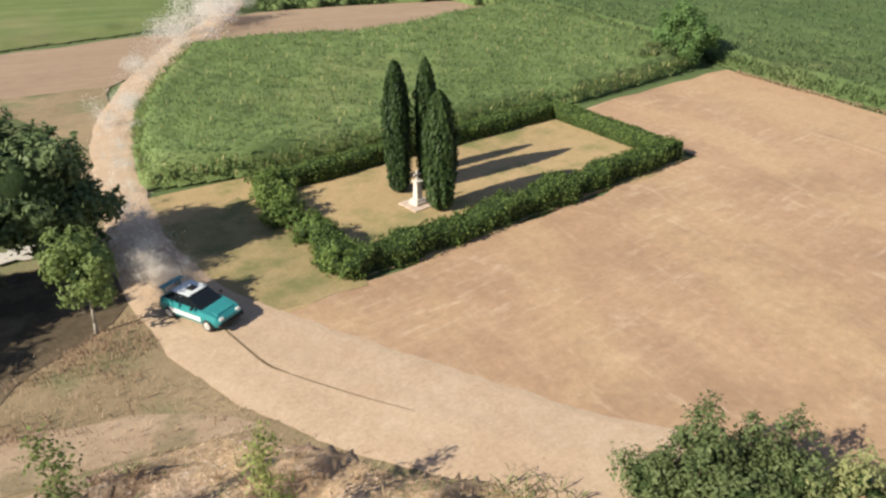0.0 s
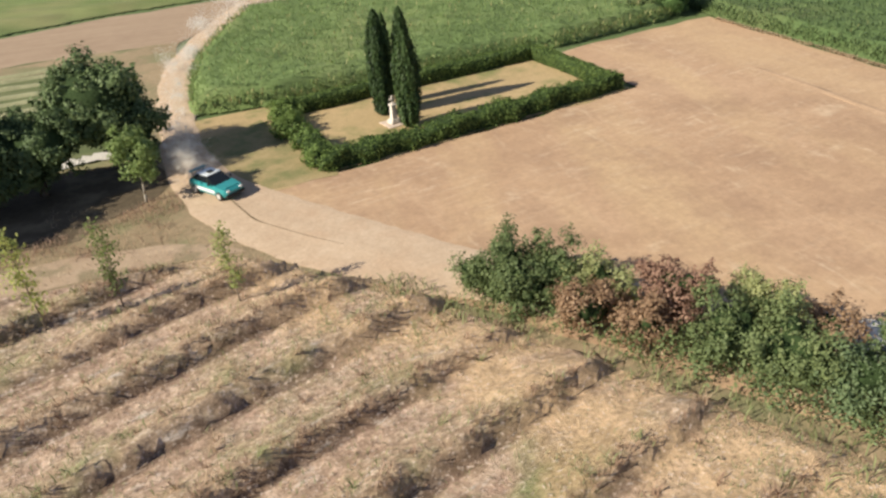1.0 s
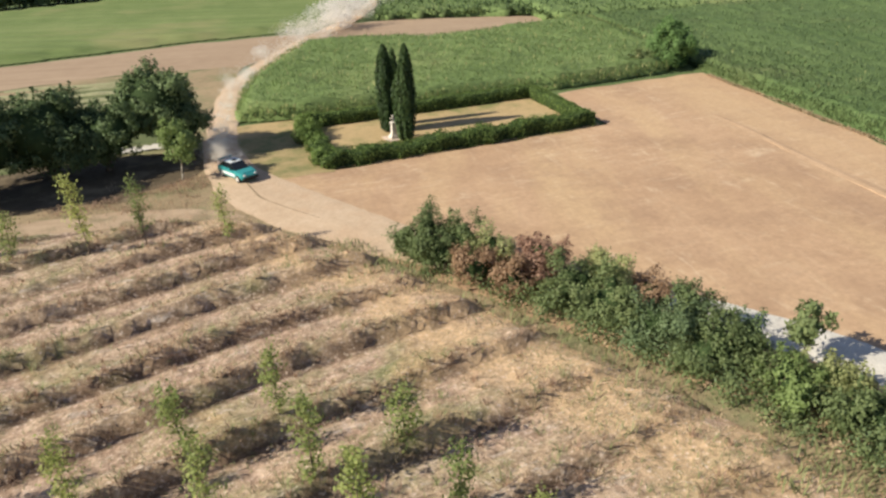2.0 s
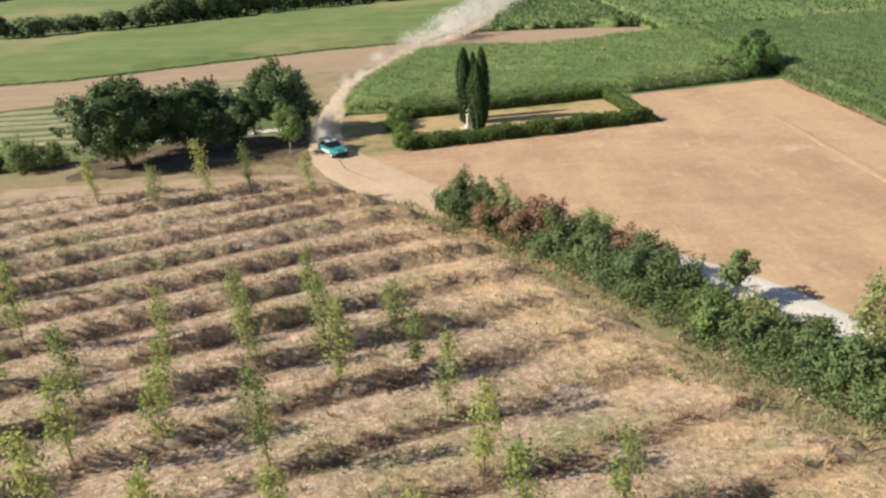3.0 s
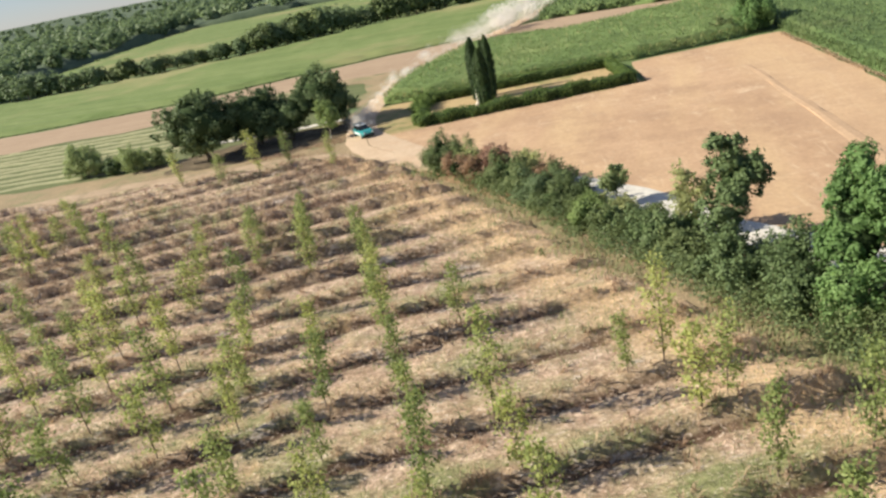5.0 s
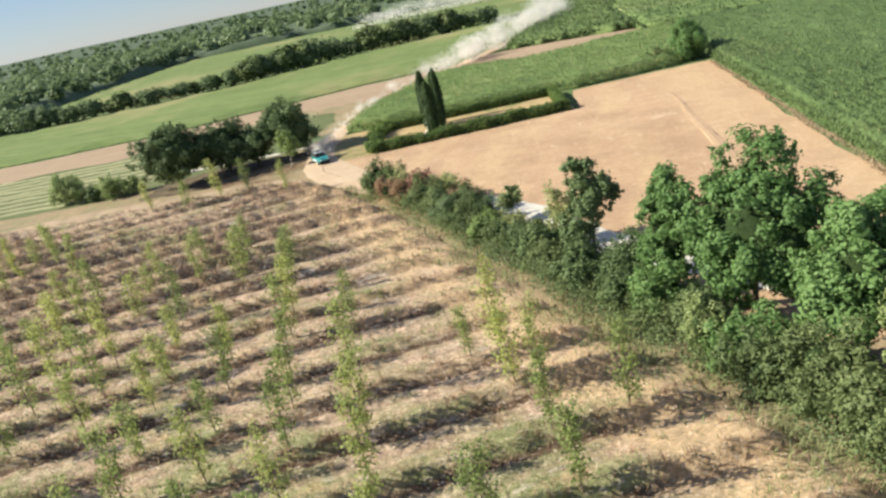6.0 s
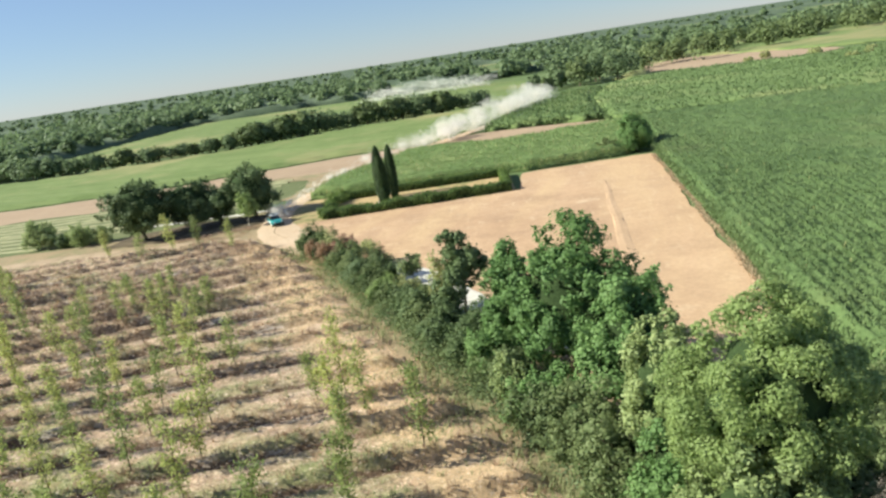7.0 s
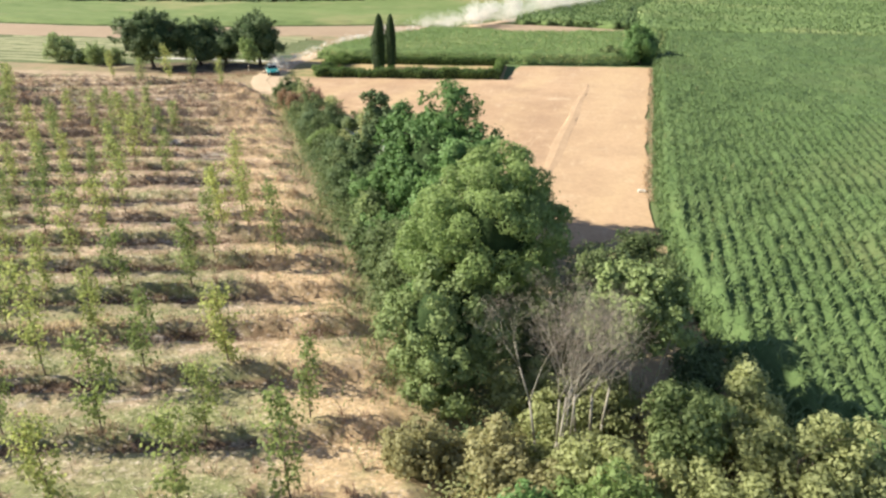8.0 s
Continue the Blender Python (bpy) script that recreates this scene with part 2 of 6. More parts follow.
def plantation_material():
    """Mown straw and reddish soil between the strips, weeds where the ground is raised."""
    m, t, p = nodes_of("plantation_soil")
    co = t.nodes.new("ShaderNodeTexCoord").outputs["Object"]
    b = noise_of(t, co, 1.3, 6.0, 0.7)
    s = noise_of(t, turned(t, co, -ROW_ANGLE, (0.12, 1.3, 1)), 1.0, 5.0, 0.7)
    low = ramp(t, mixed(t, 0.5, s, b), [(0.32, (0.315, 0.20, 0.142)), (0.48, (0.48, 0.332, 0.246)), (0.66, (0.64, 0.49, 0.378))])
    weed = ramp(t, b, [(0.35, (0.365, 0.252, 0.165)), (0.55, (0.505, 0.366, 0.25)), (0.7, (0.61, 0.478, 0.338))])
    # weedier towards the south
    sy = t.nodes.new("ShaderNodeSeparateXYZ")
    t.links.new(co, sy.inputs[0])
    south = t.nodes.new("ShaderNodeMapRange")
    south.inputs["From Min"].default_value, south.inputs["From Max"].default_value = -22.0, -50.0
    south.inputs["To Min"].default_value, south.inputs["To Max"].default_value = 0.0, 0.16
    t.links.new(sy.outputs[1], south.inputs["Value"])
    wet = t.nodes.new("ShaderNodeMath")
    wet.operation = "ADD"
    t.links.new(noise_of(t, co, 0.14, 5.0, 0.7), wet.inputs[0])
    t.links.new(south.outputs[0], wet.inputs[1])
    gr = ramp(t, wet.outputs[0], [(0.50, (0, 0, 0)), (0.66, (1, 1, 1))])
    weed = mixed(t, gr, weed, (0.27, 0.27, 0.13))
    some = mixed(t, 1.0, gr, (0.55, 0.55, 0.55), "MULTIPLY")
    low = mixed(t, some, low, (0.31, 0.285, 0.15))
    sep = t.nodes.new("ShaderNodeSeparateXYZ")
    t.links.new(co, sep.inputs[0])
    k = ramp(t, sep.outputs[2], [(0.10, (0, 0, 0)), (0.28, (1, 1, 1))])
    col = mixed(t, k, low, weed)
    # dark band at every strip's foot: brown soil plus painted shade of the south face
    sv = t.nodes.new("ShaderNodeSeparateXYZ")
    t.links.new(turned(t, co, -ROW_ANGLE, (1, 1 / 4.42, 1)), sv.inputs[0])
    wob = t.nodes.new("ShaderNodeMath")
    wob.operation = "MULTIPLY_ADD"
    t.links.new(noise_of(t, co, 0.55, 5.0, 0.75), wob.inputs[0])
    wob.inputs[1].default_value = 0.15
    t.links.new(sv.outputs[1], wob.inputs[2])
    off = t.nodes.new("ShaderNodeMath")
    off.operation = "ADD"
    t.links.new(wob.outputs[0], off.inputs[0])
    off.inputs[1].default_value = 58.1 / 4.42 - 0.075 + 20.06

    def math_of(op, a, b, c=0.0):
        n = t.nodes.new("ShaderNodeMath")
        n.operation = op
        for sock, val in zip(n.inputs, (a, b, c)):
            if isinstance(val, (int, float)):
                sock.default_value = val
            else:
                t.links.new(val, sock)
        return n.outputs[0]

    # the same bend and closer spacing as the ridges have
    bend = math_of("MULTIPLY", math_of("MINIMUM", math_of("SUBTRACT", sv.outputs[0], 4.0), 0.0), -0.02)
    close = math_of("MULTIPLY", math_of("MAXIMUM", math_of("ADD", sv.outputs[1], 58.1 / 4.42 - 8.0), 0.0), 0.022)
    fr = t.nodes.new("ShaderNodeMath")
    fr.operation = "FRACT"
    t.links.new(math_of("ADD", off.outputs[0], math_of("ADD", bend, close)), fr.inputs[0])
    soil_shade = ramp(t, fr.outputs[0], [(0.0, (1, 1, 1)), (0.065, (1, 1, 1)), (0.10, (0, 0, 0)), (0.95, (0, 0, 0)), (0.98, (1, 1, 1))])
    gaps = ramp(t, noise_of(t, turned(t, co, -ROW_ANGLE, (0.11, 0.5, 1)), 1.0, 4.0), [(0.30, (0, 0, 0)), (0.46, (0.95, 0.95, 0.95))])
    soil_shade = mixed(t, 1.0, soil_shade, gaps, "MULTIPLY")
    # the painted band gets stronger towards the south
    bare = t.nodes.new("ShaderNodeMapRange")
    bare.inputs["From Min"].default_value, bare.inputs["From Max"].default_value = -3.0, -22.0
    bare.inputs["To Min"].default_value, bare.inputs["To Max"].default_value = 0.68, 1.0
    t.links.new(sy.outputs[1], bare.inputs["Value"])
    soil_shade = mixed(t, 1.0, soil_shade, bare.outputs[0], "MULTIPLY")
    col = mixed(t, soil_shade, col, ramp(t, b, [(0.3, (0.085, 0.052, 0.036)), (0.7, (0.17, 0.108, 0.075))]))
    pale = ramp(t, noise_of(t, turned(t, co, -ROW_ANGLE, (0.5, 1.6, 1)), 1.0, 6.0, 0.75), [(0.57, (0, 0, 0)), (0.68, (1, 1, 1))])
    col = mixed(t, pale, col, (0.60, 0.51, 0.43))
    # the dry verge next to the hedgerow, which runs straight at 63.5 degrees
    sw = t.nodes.new("ShaderNodeSeparateXYZ")
    t.links.new(turned(t, co, 63.5, (1, 1 / 20, 1)), sw.inputs[0])
    rim = ramp(t, sw.outputs[1], [(0.42, (0, 0, 0)), (0.56, (1, 1, 1))])
    rim = mixed(t, 1.0, rim, ramp(t, noise_of(t, co, 0.3, 4.0), [(0.34, (0, 0, 0)), (0.5, (0.95, 0.95, 0.95))]), "MULTIPLY")
    col = mixed(t, rim, col, (0.60, 0.42, 0.255))
    tan = ramp(t, noise_of(t, co, 0.13, 4.0), [(0.60, (0, 0, 0)), (0.68, (0.8, 0.8, 0.8))])
    col = mixed(t, tan, col, (0.50, 0.35, 0.20))
    fine = noise_of(t, co, 5.5, 4.0, 0.7)
    col = mixed(t, ramp(t, fine, [(0.57, (0, 0, 0)), (0.64, (0.8, 0.8, 0.8))]), col, (0.74, 0.60, 0.49))
    col = mixed(t, ramp(t, fine, [(0.32, (0.7, 0.7, 0.7)), (0.41, (0, 0, 0))]), col, (0.20, 0.135, 0.095))
    g = noise_of(t, co, 2.6, 6.0, 0.85)
    col = mixed(t, 0.8, col, ramp(t, g, [(0.32, (0.42, 0.42, 0.42)), (0.68, (1.5, 1.5, 1.5))]), "MULTIPLY")
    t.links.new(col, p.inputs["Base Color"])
    p.inputs["Roughness"].default_value = 0.95
    p.inputs["Specular IOR Level"].default_value = 0.1
    bp = t.nodes.new("ShaderNodeBump")
    bp.inputs["Strength"].default_value, bp.inputs["Distance"].default_value = 0.9, 0.2
    t.links.new(mixed(t, 0.6, b, g), bp.inputs["Height"])
    t.links.new(bp.outputs[0], p.inputs["Normal"])
    return m


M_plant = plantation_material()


def stubble_material():
    """Bare tan soil with straw left in thin broken streaks, reddish mottles and paler sweeps."""
    m, t, p = nodes_of("stubble_soil")
    co = t.nodes.new("ShaderNodeTexCoord").outputs["Object"]
    a = noise_of(t, co, 0.05, 5.0)
    b = noise_of(t, co, 0.6, 6.0, 0.7)
    col = ramp(t, mixed(t, 0.45, a, b), [(0.36, (0.38, 0.245, 0.155)), (0.5, (0.455, 0.30, 0.19)), (0.64, (0.525, 0.355, 0.23))])
    sweep = ramp(t, noise_of(t, turned(t, co, -76.0, (0.018, 0.16, 1)), 1.0, 4.0), [(0.45, (0, 0, 0)), (0.68, (0.7, 0.7, 0.7))])
    col = mixed(t, sweep, col, (0.54, 0.38, 0.225))
    red = ramp(t, noise_of(t, co, 0.11, 5.0, 0.7), [(0.48, (0, 0, 0)), (0.64, (0.75, 0.75, 0.75))])
    col = mixed(t, red, col, (0.355, 0.23, 0.15))
    for ang, sx, sy, lo, hi in ((-8.0, 0.16, 0.9, 0.57, 0.74), (-80.0, 0.10, 0.9, 0.58, 0.72), (-92.0, 0.35, 1.1, 0.56, 0.70)):
        s = ramp(t, noise_of(t, turned(t, co, ang, (sx, sy, 1)), 1.0, 6.0, 0.7), [(lo, (0, 0, 0)), (hi, (0.65, 0.65, 0.65))])
        where = ramp(t, noise_of(t, co, 0.06, 3.0), [(0.38, (0.15, 0.15, 0.15)), (0.58, (1, 1, 1))])
        col = mixed(t, mixed(t, 1.0, s, where, "MULTIPLY"), col, (0.63, 0.48, 0.335))
    # straw lies in broken rows along the hedge, from the last passes of the harvester
    yc = t.nodes.new("ShaderNodeSeparateXYZ")
    t.links.new(co, yc.inputs[0])
    north = t.nodes.new("ShaderNodeMapRange")
    north.inputs["From Min"].default_value, north.inputs["From Max"].default_value = 12.0, 24.0
    t.links.new(yc.outputs[1], north.inputs["Value"])
    dash = ramp(t, noise_of(t, turned(t, co, -6.0, (0.30, 1.9, 1)), 1.0, 5.0, 0.75), [(0.52, (0, 0, 0)), (0.68, (0.6, 0.6, 0.6))])
    lots = ramp(t, noise_of(t, co, 0.09, 3.0), [(0.42, (0, 0, 0)), (0.58, (1, 1, 1))])
    dash = mixed(t, 1.0, mixed(t, 1.0, dash, lots, "MULTIPLY"), north.outputs[0], "MULTIPLY")
    col = mixed(t, dash, col, (0.66, 0.51, 0.37))
    blot = ramp(t, noise_of(t, co, 0.17, 5.0, 0.75), [(0.60, (0, 0, 0)), (0.70, (0.6, 0.6, 0.6))])
    col = mixed(t, blot, col, (0.61, 0.46, 0.32))
    # the eastern passes of the harvester left paler, yellower stubble
    sp = t.nodes.new("ShaderNodeSeparateXYZ")
    t.links.new(turned(t, co, -86.0, (1, 1, 1)), sp.inputs[0])
    wav = t.nodes.new("ShaderNodeMath")
    wav.operation = "MULTIPLY_ADD"
    t.links.new(noise_of(t, co, 0.5, 4.0, 0.7), wav.inputs[0])
    wav.inputs[1].default_value = 1.6
    t.links.new(sp.outputs[1], wav.inputs[2])
    east = t.nodes.new("ShaderNodeMapRange")
    east.inputs["From Min"].default_value, east.inputs["From Max"].default_value = -47.6, -49.4
    east.inputs["To Min"].default_value, east.inputs["To Max"].default_value = 0.0, 0.32
    t.links.new(wav.outputs[0], east.inputs["Value"])
    col = mixed(t, east.outputs[0], col, (0.53, 0.365, 0.225))
    g = noise_of(t, co, 2.2, 6.0, 0.8)
    col = mixed(t, 0.35, col, ramp(t, g, [(0.3, (0.55, 0.55, 0.55)), (0.7, (1.38, 1.38, 1.38))]), "MULTIPLY")
    t.links.new(col, p.inputs["Base Color"])
    p.inputs["Roughness"].default_value, p.inputs["Specular IOR Level"].default_value = 0.95, 0.1
    bp = t.nodes.new("ShaderNodeBump")
    bp.inputs["Strength"].default_value, bp.inputs["Distance"].default_value = 0.35, 0.15
    t.links.new(mixed(t, 0.5, b, g), bp.inputs["Height"])
    t.links.new(bp.outputs[0], p.inputs["Normal"])
    return m


M_stubble = stubble_material()

# ---------------------------------------------------------------- mesh tools


def raw_mesh(name, verts, quads=None, tris=None):
    me = bpy.data.meshes.new(name)
    verts = np.asarray(verts, np.float32)
    quads = np.zeros((0, 4), np.int32) if quads is None else np.asarray(quads, np.int32).reshape(-1, 4)
    tris = np.zeros((0, 3), np.int32) if tris is None else np.asarray(tris, np.int32).reshape(-1, 3)
    me.vertices.add(len(verts))
    me.vertices.foreach_set("co", verts.ravel())
    me.loops.add(quads.size + tris.size)
    me.loops.foreach_set("vertex_index", np.concatenate([quads.ravel(), tris.ravel()]))
    me.polygons.add(len(quads) + len(tris))
    starts = np.concatenate([np.arange(len(quads)) * 4, len(quads) * 4 + np.arange(len(tris)) * 3]).astype(np.int32)
    me.polygons.foreach_set("loop_start", starts)
    me.update(calc_edges=True)
    me.validate()
    return me


def put(name, me, material, parent=None, label="", smooth=False):
    me.materials.append(material)
    if smooth:
        me.polygons.foreach_set("use_smooth", np.ones(len(me.polygons), bool))
    ob = new(name, me)
    if parent is not None:
        ob.parent = parent
    if label:
        ob["label"] = label
    return ob


def part(name, bm, material, parent, label="", smooth=False):
    me = bpy.data.meshes.new(name)
    bm.to_mesh(me)
    bm.free()
    return put(name, me, material, parent, label, smooth)


def unit(v):
    return v / np.maximum(np.linalg.norm(v, axis=-1, keepdims=True), 1e-9)


def cards(rng, P, N, size, aspect=0.55):
    """One small pointed leaf at every point, facing along N."""
    n = len(P)
    N = unit(N)
    T = unit(np.cross(N, unit(rng.normal(size=(n, 3)))))
    B = np.cross(N, T)
    s = (size * rng.uniform(0.65, 1.35, n))[:, None]
    V = np.stack([P - T * s, P - B * s * aspect + N * s * 0.15, P + T * s, P + B * s * aspect + N * s * 0.15], 1).reshape(-1, 3)
    return V, np.arange(n * 4).reshape(-1, 4)


def blades(rng, P, length, width, lean=0.5, droop=0.5):
    """Arching blades of grass or maize: two quads each, from the point up and over."""
    n = len(P)
    a = rng.uniform(0, 2 * np.pi, n)
    H = np.stack([np.cos(a), np.sin(a), np.zeros(n)], 1)
    S = np.stack([-np.sin(a), np.cos(a), np.zeros(n)], 1)
    ln = (length * rng.uniform(0.6, 1.3, n))[:, None]
    w = width * ln / length
    up = np.array([0, 0, 1.0])
    k = (lean * rng.uniform(0.3, 1.4, n))[:, None]
    p1 = P + (H * k * 0.5 + up * 0.6) * ln
    p2 = p1 + (H * (k * 0.5 + 0.25) + up * (0.4 - droop)) * ln
    V = np.stack([P - S * w * 0.4, P + S * w * 0.4, p1 - S * w * 0.5, p1 + S * w * 0.5, p2 - S * w * 0.08, p2 + S * w * 0.08], 1).reshape(-1, 3)
    i = np.arange(n)[:, None] * 6
    return V, np.concatenate([i + np.array([0, 1, 3, 2]), i + np.array([2, 3, 5, 4])])


def inside(poly, x, y):
    poly = np.asarray(poly, float)
    r = np.zeros(np.shape(x), bool)
    for (x0, y0), (x1, y1) in zip(poly, np.roll(poly, -1, 0)):
        c = ((y0 > y) != (y1 > y)) & (x < (x1 - x0) * (y - y0) / (y1 - y0 + 1e-12) + x0)
        r ^= c
    return r


def hash_noise(x, y, scale, seed=0):
    """Smooth value noise on arrays, 0 to 1."""
    x, y = np.asarray(x) * scale, np.asarray(y) * scale
    tab = np.random.default_rng(seed).random((256, 256))
    i, j = np.floor(x).astype(int), np.floor(y).astype(int)
    f, g = x - i, y - j
    f, g = f * f * (3 - 2 * f), g * g * (3 - 2 * g)
    a, b = tab[i % 256, j % 256], tab[(i + 1) % 256, j % 256]
    c, d = tab[i % 256, (j + 1) % 256], tab[(i + 1) % 256, (j + 1) % 256]
    return (a * (1 - f) + b * f) * (1 - g) + (c * (1 - f) + d * f) * g


def scatter(rng, poly, per_m2):
    poly = np.asarray(poly, float)
    lo, hi = poly.min(0), poly.max(0)
    n = int(np.prod(hi - lo) * per_m2)
    p = rng.uniform(lo, hi, (n, 2))
    return p[inside(poly, p[:, 0], p[:, 1])]


def to_uv(x, y, angle):
    c, s = math.cos(radians(angle)), math.sin(radians(angle))
    return c * x + s * y, -s * x + c * y


def to_xy(u, v, angle):
    c, s = math.cos(radians(angle)), math.sin(radians(angle))
    return c * u - s * v, s * u + c * v


def sheet(name, poly, z, material, label, category, wob=0.35, step=2.5, parent=None):
    """A flat piece of ground with an uneven outline."""
    pts, rng = [], np.random.default_rng(len(poly) * 7 + int(abs(poly[0][0])))
    poly = [Vector(p) for p in poly]
    for a, b in zip(poly, poly[1:] + poly[:1]):
        n = max(1, int((b - a).length / step))
        for i in range(n):
            q = a.lerp(b, i / n)
            pts.append((q.x + rng.uniform(-wob, wob), q.y + rng.uniform(-wob, wob), z))
    bm = bmesh.new()
    f = bm.faces.new([bm.verts.new(p) for p in pts])
    bm.normal_update()
    if f.normal.z < 0:
        f.normal_flip()
    bmesh.ops.triangulate(bm, faces=[f])
    ob = part(name, bm, material, parent)
    return tagged(ob, label, category, kind="structure")


def crop(name, poly, angle, du, dv, height, material, base=0.0, parent=None):
    """A grid over a polygon, rows along the angle, height(x, y, u, v) above the ground, with its sides closed down to the base."""
    poly = np.asarray(poly, float)
    U, V = to_uv(poly[:, 0], poly[:, 1], angle)
    us, vs = np.arange(U.min(), U.max() + du, du), np.arange(V.min(), V.max() + dv, dv)
    uu, vv = np.meshgrid(us, vs, indexing="ij")
    jx, jy = to_xy(uu, vv, angle)
    ok = inside(poly, *to_xy(uu[:-1, :-1] + du / 2, vv[:-1, :-1] + dv / 2, angle))
    z = height(jx, jy, uu, vv)
    idx = np.arange(uu.size).reshape(uu.shape)
    q = np.stack([idx[:-1, :-1], idx[1:, :-1], idx[1:, 1:], idx[:-1, 1:]], -1)[ok]
    top = np.stack([jx, jy, z], -1).reshape(-1, 3)
    low = top.copy()
    low[:, 2] = base
    walls, n = [], uu.size
    pad = np.pad(ok, 1)
    for (di, dj, a, b) in ((-1, 0, 3, 0), (1, 0, 1, 2), (0, -1, 0, 1), (0, 1, 2, 3)):
        edge = ok & ~pad[1 + di:1 + di + ok.shape[0], 1 + dj:1 + dj + ok.shape[1]]
        c = np.stack([idx[:-1, :-1], idx[1:, :-1], idx[1:, 1:], idx[:-1, 1:]], -1)[edge]
        walls.append(np.stack([c[:, a], c[:, a] + n, c[:, b] + n, c[:, b]], -1))
    faces = np.concatenate([q, *walls])
    used, inv = np.unique(faces, return_inverse=True)
    return put(name, raw_mesh(name, np.concatenate([top, low])[used], inv.reshape(-1, 4)), material, parent, smooth=True)


def tube(bm, a, b, r0, r1, seg=7):
    a, b = Vector(a), Vector(b)
    d = (b - a)
    if d.length < 1e-6:
        return
    x = d.orthogonal().normalized()
    y = d.normalized().cross(x)
    rings = []
    for p, r in ((a, r0), (b, r1)):
        rings.append([bm.verts.new(p + (x * math.cos(k * 2 * math.pi / seg) + y * math.sin(k * 2 * math.pi / seg)) * r) for k in range(seg)])
    for k in range(seg):
        bm.faces.new((rings[0][k], rings[0][(k + 1) % seg], rings[1][(k + 1) % seg], rings[1][k]))
    bm.faces.new(rings[0][::-1])
    bm.faces.new(rings[1])


def box(bm, x0, x1, y0, y1, z0, z1, bevel=0.0):
    r = bmesh.ops.create_cube(bm, size=1)
    bmesh.ops.scale(bm, vec=(x1 - x0, y1 - y0, z1 - z0), verts=r["verts"])
    bmesh.ops.translate(bm, vec=((x0 + x1) / 2, (y0 + y1) / 2, (z0 + z1) / 2), verts=r["verts"])
    if bevel:
        es = list({e for v in r["verts"] for e in v.link_edges})
        bmesh.ops.bevel(bm, geom=es, offset=bevel, segments=2, affect="EDGES")


def thing(name, x, y, z, label, category, group=""):
    ob = new(name)
    ob.empty_display_size = 0.3
    ob.location = (x, y, z)
    return tagged(ob, label, category, group)


# ---------------------------------------------------------------- plants


def crown_mesh(rng, ells, n_clump, clump, n_leaf, leaf, floor=0.3, fill=0.25, aspect=0.5, puffy=False):
    """Leaves on many small clumps, which sit on the outside of a few large ellipsoids (cx, cy, cz, rx, ry, rz)."""
    E = np.asarray(ells, float)
    w = E[:, 3] * E[:, 5]
    C, O = [], []
    while len(C) < n_clump:
        e = E[rng.choice(len(E), p=w / w.sum())]
        d = unit(rng.normal(size=3))
        c = e[:3] + d * e[3:] * (rng.uniform(0.72, 1.02) if rng.random() > fill else rng.uniform(0.2, 0.75))
        if c[2] < floor:
            continue
        C.append(c)
        O.append(d)
    C, O = np.array(C), np.array(O)
    R = clump * (rng.uniform(0.75, 1.2, n_clump) if puffy else rng.uniform(0.4, 1.3, n_clump))
    k = rng.choice(n_clump, n_leaf, p=R ** 2 / (R ** 2).sum())
    d = unit(rng.normal(size=(n_leaf, 3)) + O[k] * 0.45 + np.array([0, 0, 0.2]))
    far = np.where(rng.random(n_leaf) < 0.14, rng.uniform(1.0, 1.55, n_leaf), rng.uniform(0.3, 1.1, n_leaf) ** 0.6)
    if puffy:
        far = np.where(rng.random(n_leaf) < 0.15, far, rng.uniform(0.9, 1.04, n_leaf))
    P = C[k] + d * (R[k] * far)[:, None] * np.array([1, 1, 0.9]) + rng.normal(0, 0.05, (n_leaf, 3))
    # loose shoots that stand out of the outline
    m = n_leaf // 8
    per = 14
    s = rng.choice(n_clump, m // per + 1)
    sd = unit(O[s] * 0.7 + 0.45 * rng.normal(size=(len(s), 3)) + np.array([0, 0, 0.75]))
    reach = np.minimum(R[s] * rng.uniform(0.9, 2.0, len(s)), R[s] + 0.55)
    w = np.arange(m) // per
    t = 0.5 + 0.5 * (np.arange(m) % per) / per
    if not puffy:
        P[:m] = C[s[w]] + sd[w] * (reach[w] * t)[:, None] + rng.normal(0, 1, (m, 3)) * (0.05 + 0.10 * (1 - t))[:, None]
    P[:, 2] = np.maximum(P[:, 2], 0.05)
    N = 0.9 * d + 0.5 * O[k] + 0.48 * rng.normal(size=(n_leaf, 3)) + np.array([0, 0, 0.25])
    if puffy:
        N = 1.2 * d + 0.45 * rng.normal(size=(n_leaf, 3))
    V, Q = cards(rng, P, N, leaf, aspect)
    return raw_mesh("crown", V, Q), C


